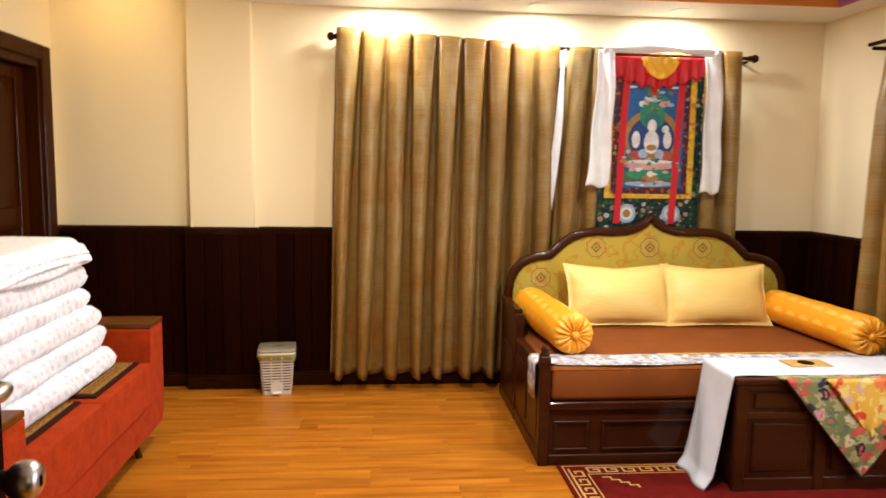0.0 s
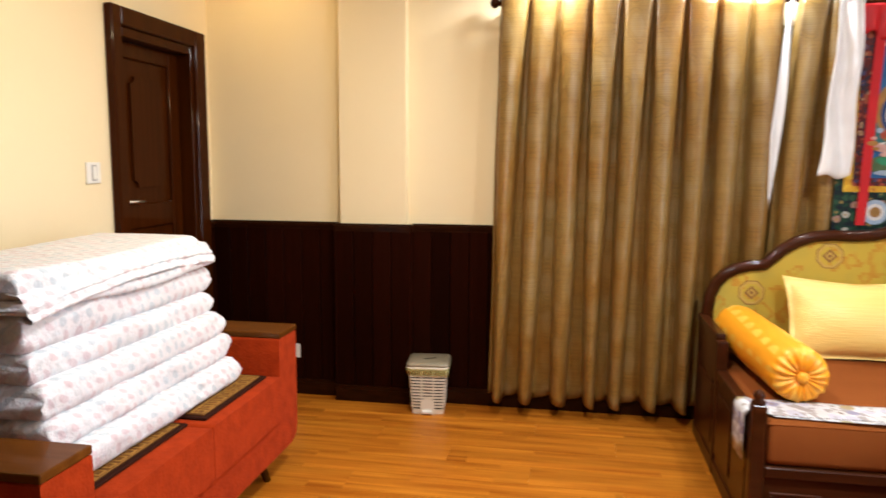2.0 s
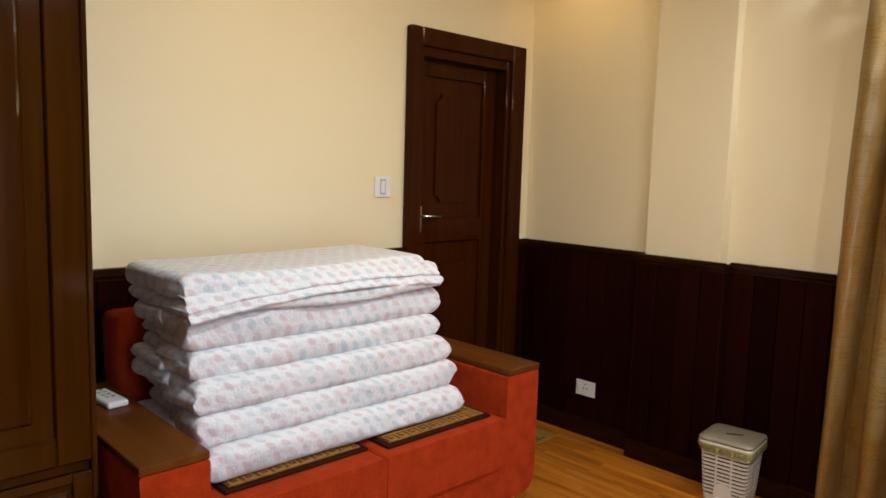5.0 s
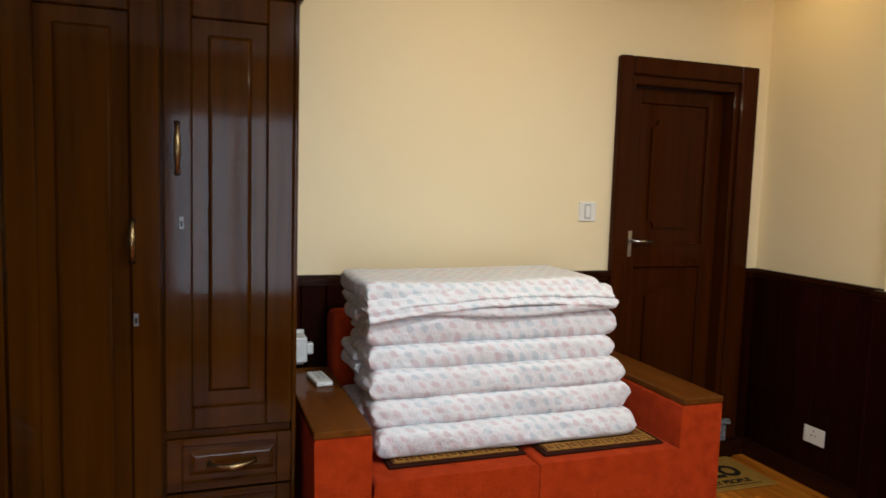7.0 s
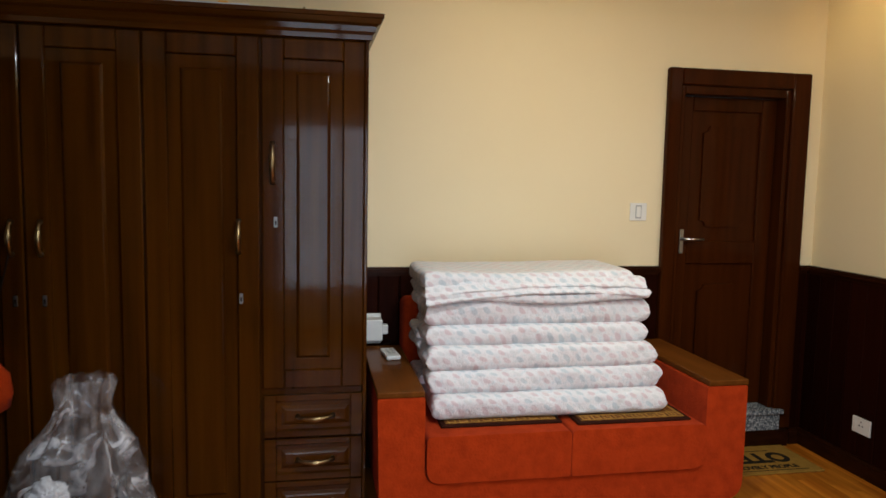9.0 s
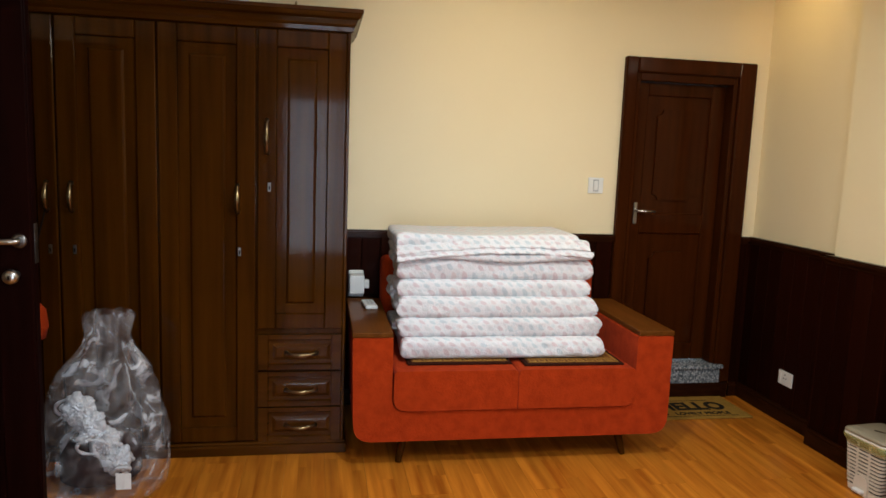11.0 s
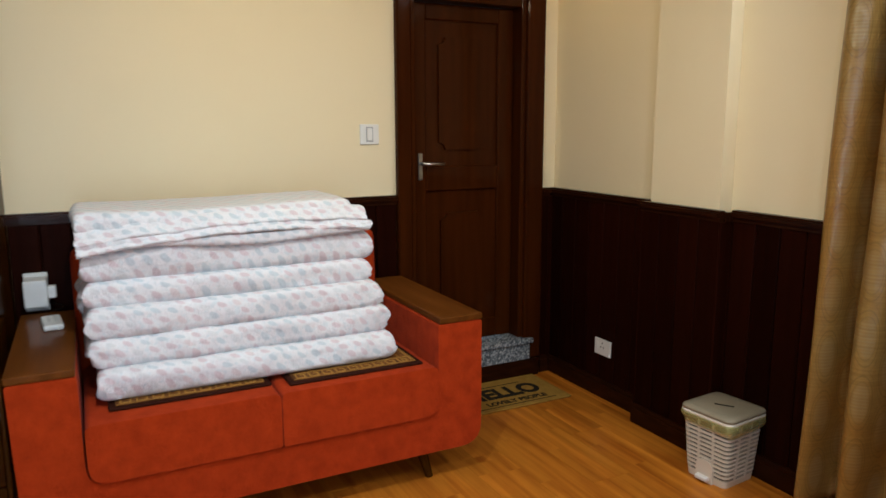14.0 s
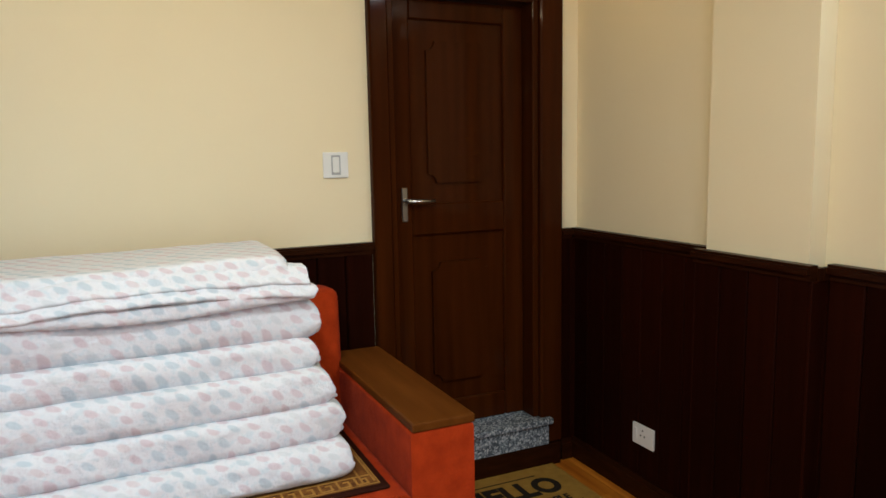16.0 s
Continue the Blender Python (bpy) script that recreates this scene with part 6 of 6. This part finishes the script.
def tri(u, v):
    w = (1 - v) * 0.41
    return (2.86 - w + 2 * w * u, TY0 - 0.018 - 0.006 * math.sin(u * 9 + v * 5) * v, TZ + 0.002 - 0.47 * v)


thick(part("hanging_point", sheet(24, 20, lambda u, v: tri(u, min(v, 0.995))), TABLE_BROCADE, broc, smooth=True), 0.004)
thick(part("inner_point", sheet(20, 14, lambda u, v: (2.90 - 0.25 * (1 - v) + 0.5 * (1 - v) * u, TY0 - 0.025 - 0.006 * math.sin(u * 9 + v * 5) * v, TZ + 0.003 - 0.29 * min(v, 0.99))), INNER_BROCADE, broc, "gold and red brocade panel", True), 0.003)
part("top_strip", box((2.44, 3.28, TY0 - 0.018, TY0 + 0.045, TZ + 0.0005, TZ + 0.0045)), TABLE_BROCADE, broc)
for k, sg in enumerate((-1, 1)):
    bm = bmesh.new()
    rod((2.86 + sg * 0.40, TY0 - 0.021, TZ), (2.86, TY0 - 0.024, TZ - 0.475), 0.006, None, 8, bm)
    part("edging", bm, DARK_TRIM, broc)
for x in (2.70, 3.26):
    cst = thing("coaster", (x, 3.42, TZ + 0.008), "square gold coaster with a dark round centre", "coaster", "coasters on the table")
    part("pad", box((x - 0.105, x + 0.105, 3.365, 3.485, TZ + 0.0085, TZ + 0.013), bevel=0.002), GOLD_TRIM, cst)
    part("centre", rod((x, 3.425, TZ + 0.0128), (x, 3.425, TZ + 0.015), 0.038, seg=24), PANEL, cst)

# carpet before the bed
rug = thing("carpet", (2.5, 3.0, 0), "dark red carpet with a gold key border", "carpet")
part("carpet_pad", box((1.515, 3.55, 2.45, 3.555, 0.0005, 0.010), bevel=0.003), CARPET, rug)
part("key_border", fret_bars(1.555, 1.625, 2.50, 3.50, 0.0104, 0.010, 0.085), GOLD_TRIM, rug, "woven gold key border")
bm = fret_bars(0.0, 0.06, 0.0, 1.85, 0.0104, 0.010, 0.085)
bmesh.ops.rotate(bm, verts=bm.verts, matrix=Matrix.Rotation(-math.pi / 2, 3, "Z"))
bmesh.ops.translate(bm, verts=bm.verts, vec=(1.65, 3.515, 0))
part("key_border", bm, GOLD_TRIM, rug)
part("edge_line", box((1.535, 1.541, 2.47, 3.535, 0.0104, 0.0116), (1.541, 3.53, 3.529, 3.535, 0.0104, 0.0116), (1.64, 1.646, 2.5, 3.44, 0.0104, 0.0116), (1.646, 3.5, 3.434, 3.44, 0.0104, 0.0116)), GOLD_TRIM, rug)
steps = []
for k in range(4):
    steps += [(1.70 + 0.035 * k, 1.745 + 0.035 * k, 3.395 - 0.03 * k, 3.405 - 0.03 * k, 0.0104, 0.0116), (1.735 + 0.035 * k, 1.745 + 0.035 * k, 3.375 - 0.03 * k, 3.395 - 0.03 * k, 0.0104, 0.0116)]
part("corner_figure", box(*steps), GOLD_TRIM, rug, "gold stepped corner figure")

# ---- entry door, standing open ----
entry = solo("door_2", box((0.085, 0.122, 0.31, 1.195, 0.008, 2.075), bevel=0.003), LEAFWOOD, "dark reddish wooden entry door, standing open", "door")
part("frame_bar", box((0.1215, 0.130, 0.315, 0.43, 0.01, 2.07), bevel=0.003), LEAFWOOD, entry)
part("frame_bar", box((0.1215, 0.130, 1.075, 1.19, 0.01, 2.07), bevel=0.003), LEAFWOOD, entry)
for za, zb in ((0.01, 0.2), (0.95, 1.08), (1.95, 2.07)):
    part("frame_bar", box((0.1215, 0.130, 0.43, 1.075, za, zb), bevel=0.003), LEAFWOOD, entry)
rose = part("rose", lathe([(0.026, 0.0), (0.026, 0.005), (0.020, 0.009), (0.012, 0.010)], (0.129, 1.152, 1.180), (1, 0, 0), 20), DARK_STEEL, entry, "round steel lever rose", True)
bm = tube([(0.134, 1.152, 1.180), (0.148, 1.152, 1.180), (0.156, 1.148, 1.180), (0.160, 1.130, 1.180), (0.160, 1.08, 1.179), (0.158, 1.035, 1.177)], [0.010, 0.010, 0.0105, 0.011, 0.010, 0.008], 12)
part("lever", bm, STEEL, rose, "steel lever", True)
knob = part("lock_knob", lathe([(0.013, 0.0), (0.013, 0.026), (0.016, 0.031), (0.023, 0.038), (0.026, 0.047), (0.025, 0.059), (0.020, 0.067), (0.010, 0.070)], (0.129, 1.140, 1.062), (1, 0, 0), 24), STEEL, entry, "round steel lock knob", True)
part("key_slot", box((0.1985, 0.2000, 1.137, 1.143, 1.055, 1.069)), BLACK, knob)
part("latch", box((0.092, 0.116, 1.1945, 1.199, 1.10, 1.24)), DARK_STEEL, entry)
entry.matrix_world = Matrix.Translation((0.085, 0.31, 0)) @ Matrix.Rotation(radians(-0.2), 4, "Z") @ Matrix.Translation((-0.085, -0.31, 0))
solo("door_2_frame", box((0.04, 0.082, 0.098, 0.302, 0, 2.14), (1.058, 1.10, 0.098, 0.302, 0, 2.14), (0.082, 1.058, 0.098, 0.302, 2.098, 2.14)), LEAFWOOD, "dark wooden frame of the entry", "door frame")


# ---- bag and cloth by the wardrobe ----
def film_material():
    m = bpy.data.materials.new("clear_polythene")
    m.use_nodes = True
    n, l = m.node_tree.nodes, m.node_tree.links
    b = n["Principled BSDF"]
    b.inputs["Base Color"].default_value = (0.74, 0.75, 0.78, 1)
    b.inputs["Roughness"].default_value = 0.18
    b.inputs["Alpha"].default_value = 0.36
    tc, w = n.new("ShaderNodeTexCoord"), n.new("ShaderNodeTexNoise")
    w.inputs["Scale"].default_value, w.inputs["Detail"].default_value, w.inputs["Distortion"].default_value = 9, 6, 1.2
    l.new(tc.outputs["Object"], w.inputs["Vector"])
    r = ramp(n, [(0.40, (0.03, 0.03, 0.03)), (0.54, (0.14, 0.14, 0.14)), (0.68, (0.72, 0.72, 0.72))])
    l.new(w.outputs["Fac"], r.inputs[0])
    l.new(r.outputs[0], b.inputs["Alpha"])
    bp = n.new("ShaderNodeBump")
    bp.inputs["Strength"].default_value, bp.inputs["Distance"].default_value = 0.9, 0.03
    l.new(w.outputs["Fac"], bp.inputs["Height"])
    l.new(bp.outputs[0], b.inputs["Normal"])
    return m


FILM = film_material()
bag = thing("plastic_bag", (-0.42, 1.24, 0), "tied clear plastic bag holding rope and cloth", "bag")
prof = [(0.16, 0.004), (0.265, 0.018), (0.292, 0.06), (0.298, 0.12), (0.285, 0.20), (0.264, 0.28), (0.240, 0.35), (0.214, 0.42), (0.186, 0.48), (0.156, 0.54), (0.124, 0.59), (0.096, 0.635), (0.080, 0.67), (0.074, 0.71), (0.080, 0.75), (0.086, 0.785), (0.072, 0.81)]
bm = bmesh.new()
rings_ = []
for i, (r, h) in enumerate(prof):
    rr_ = []
    for k in range(64):
        a = 2 * math.pi * k / 64
        f = 1 + (0.16 + 0.20 * (h > 0.45)) * noise.noise(Vector((math.cos(a) * 2.6, math.sin(a) * 2.6, h * 1.6))) + 0.05 * noise.noise(Vector((math.cos(a) * 9, math.sin(a) * 9, h * 2.5))) + (0.06 + 0.10 * (h > 0.5)) * abs(math.sin(a * 8 + h * 5)) * (h > 0.2)
        rr_.append(bm.verts.new((-0.42 + 0.03 * h + r * f * math.cos(a) * 0.92, 1.24 + 0.09 * h - 0.02 + r * f * math.sin(a), h + 0.012 * noise.noise(Vector((a * 2, h * 5, 3))) * (h > 0.05))))
    rings_.append(rr_)
for p, q_ in zip(rings_, rings_[1:]):
    for k in range(64):
        bm.faces.new((p[k], p[(k + 1) % 64], q_[(k + 1) % 64], q_[k]))
bm.faces.new(rings_[0][::-1])
part("film", bm, FILM, bag, "clear crumpled film", True)
bm = bmesh.new()
rnd = random.Random(5)
for c in range(9):
    f_ = rnd.uniform(-1, 1)
    mid = Vector((-0.33 + rnd.uniform(-0.04, 0.05), 1.23 + 0.12 * f_, 0.28 - 0.15 * f_))
    r_, ph, lean = rnd.uniform(0.02, 0.055), rnd.uniform(0, 6.3), rnd.uniform(-0.7, 0.7)
    path = []
    for k in range(30):
        t = 0.27 * k
        e = r_ * (1 + 0.25 * math.sin(t * 0.37 + ph))
        path.append(mid + Vector((0.030 * math.sin(t * 0.8 + ph) + 0.02 * lean, e * math.cos(t + ph) + 0.02 * math.sin(t * 0.43 + lean * 9), e * math.sin(t + ph) * 0.75 + 0.004 * t * lean)))
    tube(path, [0.0070 + 0.0022 * math.sin(1.7 * k) for k in range(len(path))], 6, bm)
part("rope", bm, WHITE_CLOTH, bag, "tangled off-white rope", True)["kind"] = "stuff"
part("dark_cloth", lathe([(0.10, 0.02), (0.17, 0.05), (0.17, 0.14), (0.12, 0.22), (0.06, 0.28), (0.02, 0.30)], (-0.48, 1.22, 0.0), seg=18), DARK_TRIM, bag, "dark brown cloth inside", True)
for i, f_ in enumerate((-0.9, -0.35, 0.2, 0.75)):
    lump = bmesh.new()
    bmesh.ops.create_icosphere(lump, subdivisions=5, radius=1.0)
    for v in lump.verts:
        c = v.co.copy()
        q_ = c * 1.7 + Vector((i * 5.1, i * 2.3, 0))
        f = 1 + 0.30 * noise.noise(q_) - 0.42 * abs(noise.noise(q_ * 2.3)) - 0.22 * abs(noise.noise(q_ * 5.2))
        v.co = Vector((-0.345 + 0.060 * c.x * f, 1.255 + 0.09 * f_ + 0.065 * c.y * f, 0.27 - 0.14 * f_ + 0.075 * c.z * f))
    part("pale_cloth", lump, WHITE_CLOTH, bag, "crumpled off-white cloth inside", True)
part("label", box((-0.185, -0.182, 1.36, 1.42, 0.10, 0.17)), PLASTIC_W, bag, "small white paper label")

ob_ = thing("cloth_bag", (-0.71, 0.86, 0.60), "orange cloth bag hanging from a wardrobe handle", "bag")
part("pouch", lathe([(0.03, 0.60), (0.075, 0.62), (0.088, 0.68), (0.08, 0.76), (0.045, 0.81), (0.025, 0.83)], (-0.655, 0.86, 0.0), seg=22, wave=lambda i, a: 1 + 0.08 * math.sin(a * 5 + i)), SOFA, ob_, smooth=True)
bm = rod((-0.655, 0.86, 0.825), (-0.70, 0.942, 1.21), 0.004)
part("strap", bm, BLACK, ob_, "dark cord")

# ---- floor planks, last ----
flr = tagged(new("floor"), "orange brown laminate planks", "floor", "", "structure")
plank_meshes = {}


def plank_mesh(length, width):
    key = (round(length, 3), round(width, 3))
    if key not in plank_meshes:
        bm = box((0.0004, length - 0.0004, 0.0004, width - 0.0004, -0.0115, 0))
        me = bpy.data.meshes.new("plank")
        bm.to_mesh(me)
        bm.free()
        me.materials.append(FLOOR)
        plank_meshes[key] = me
    return plank_meshes[key]


for lo, hi, ya, yb in ((WX, EX, SY, NY), (-0.2, 1.5, -1.4, SY - 0.2), (0.08, 1.06, SY - 0.2, SY)):
    row_no, y = 0, ya
    while y < yb - 0.01:
        w = min(0.192, yb - y)
        x = lo - 0.41 * (row_no % 3)
        while x < hi - 0.02:
            a, b = max(x, lo), min(x + 1.22, hi)
            if b - a > 0.01:
                p = new("plank", plank_mesh(b - a, w))
                p.parent = flr
                p.location = (a, y, 0)
            x += 1.22
        y += 0.192
        row_no += 1
solo("floor_inner_room", box((WX - 0.21, WX - 0.005, DY0, DY1, 0.0, 0.09)), GRANITE, "stone sill behind the inner door", "floor")
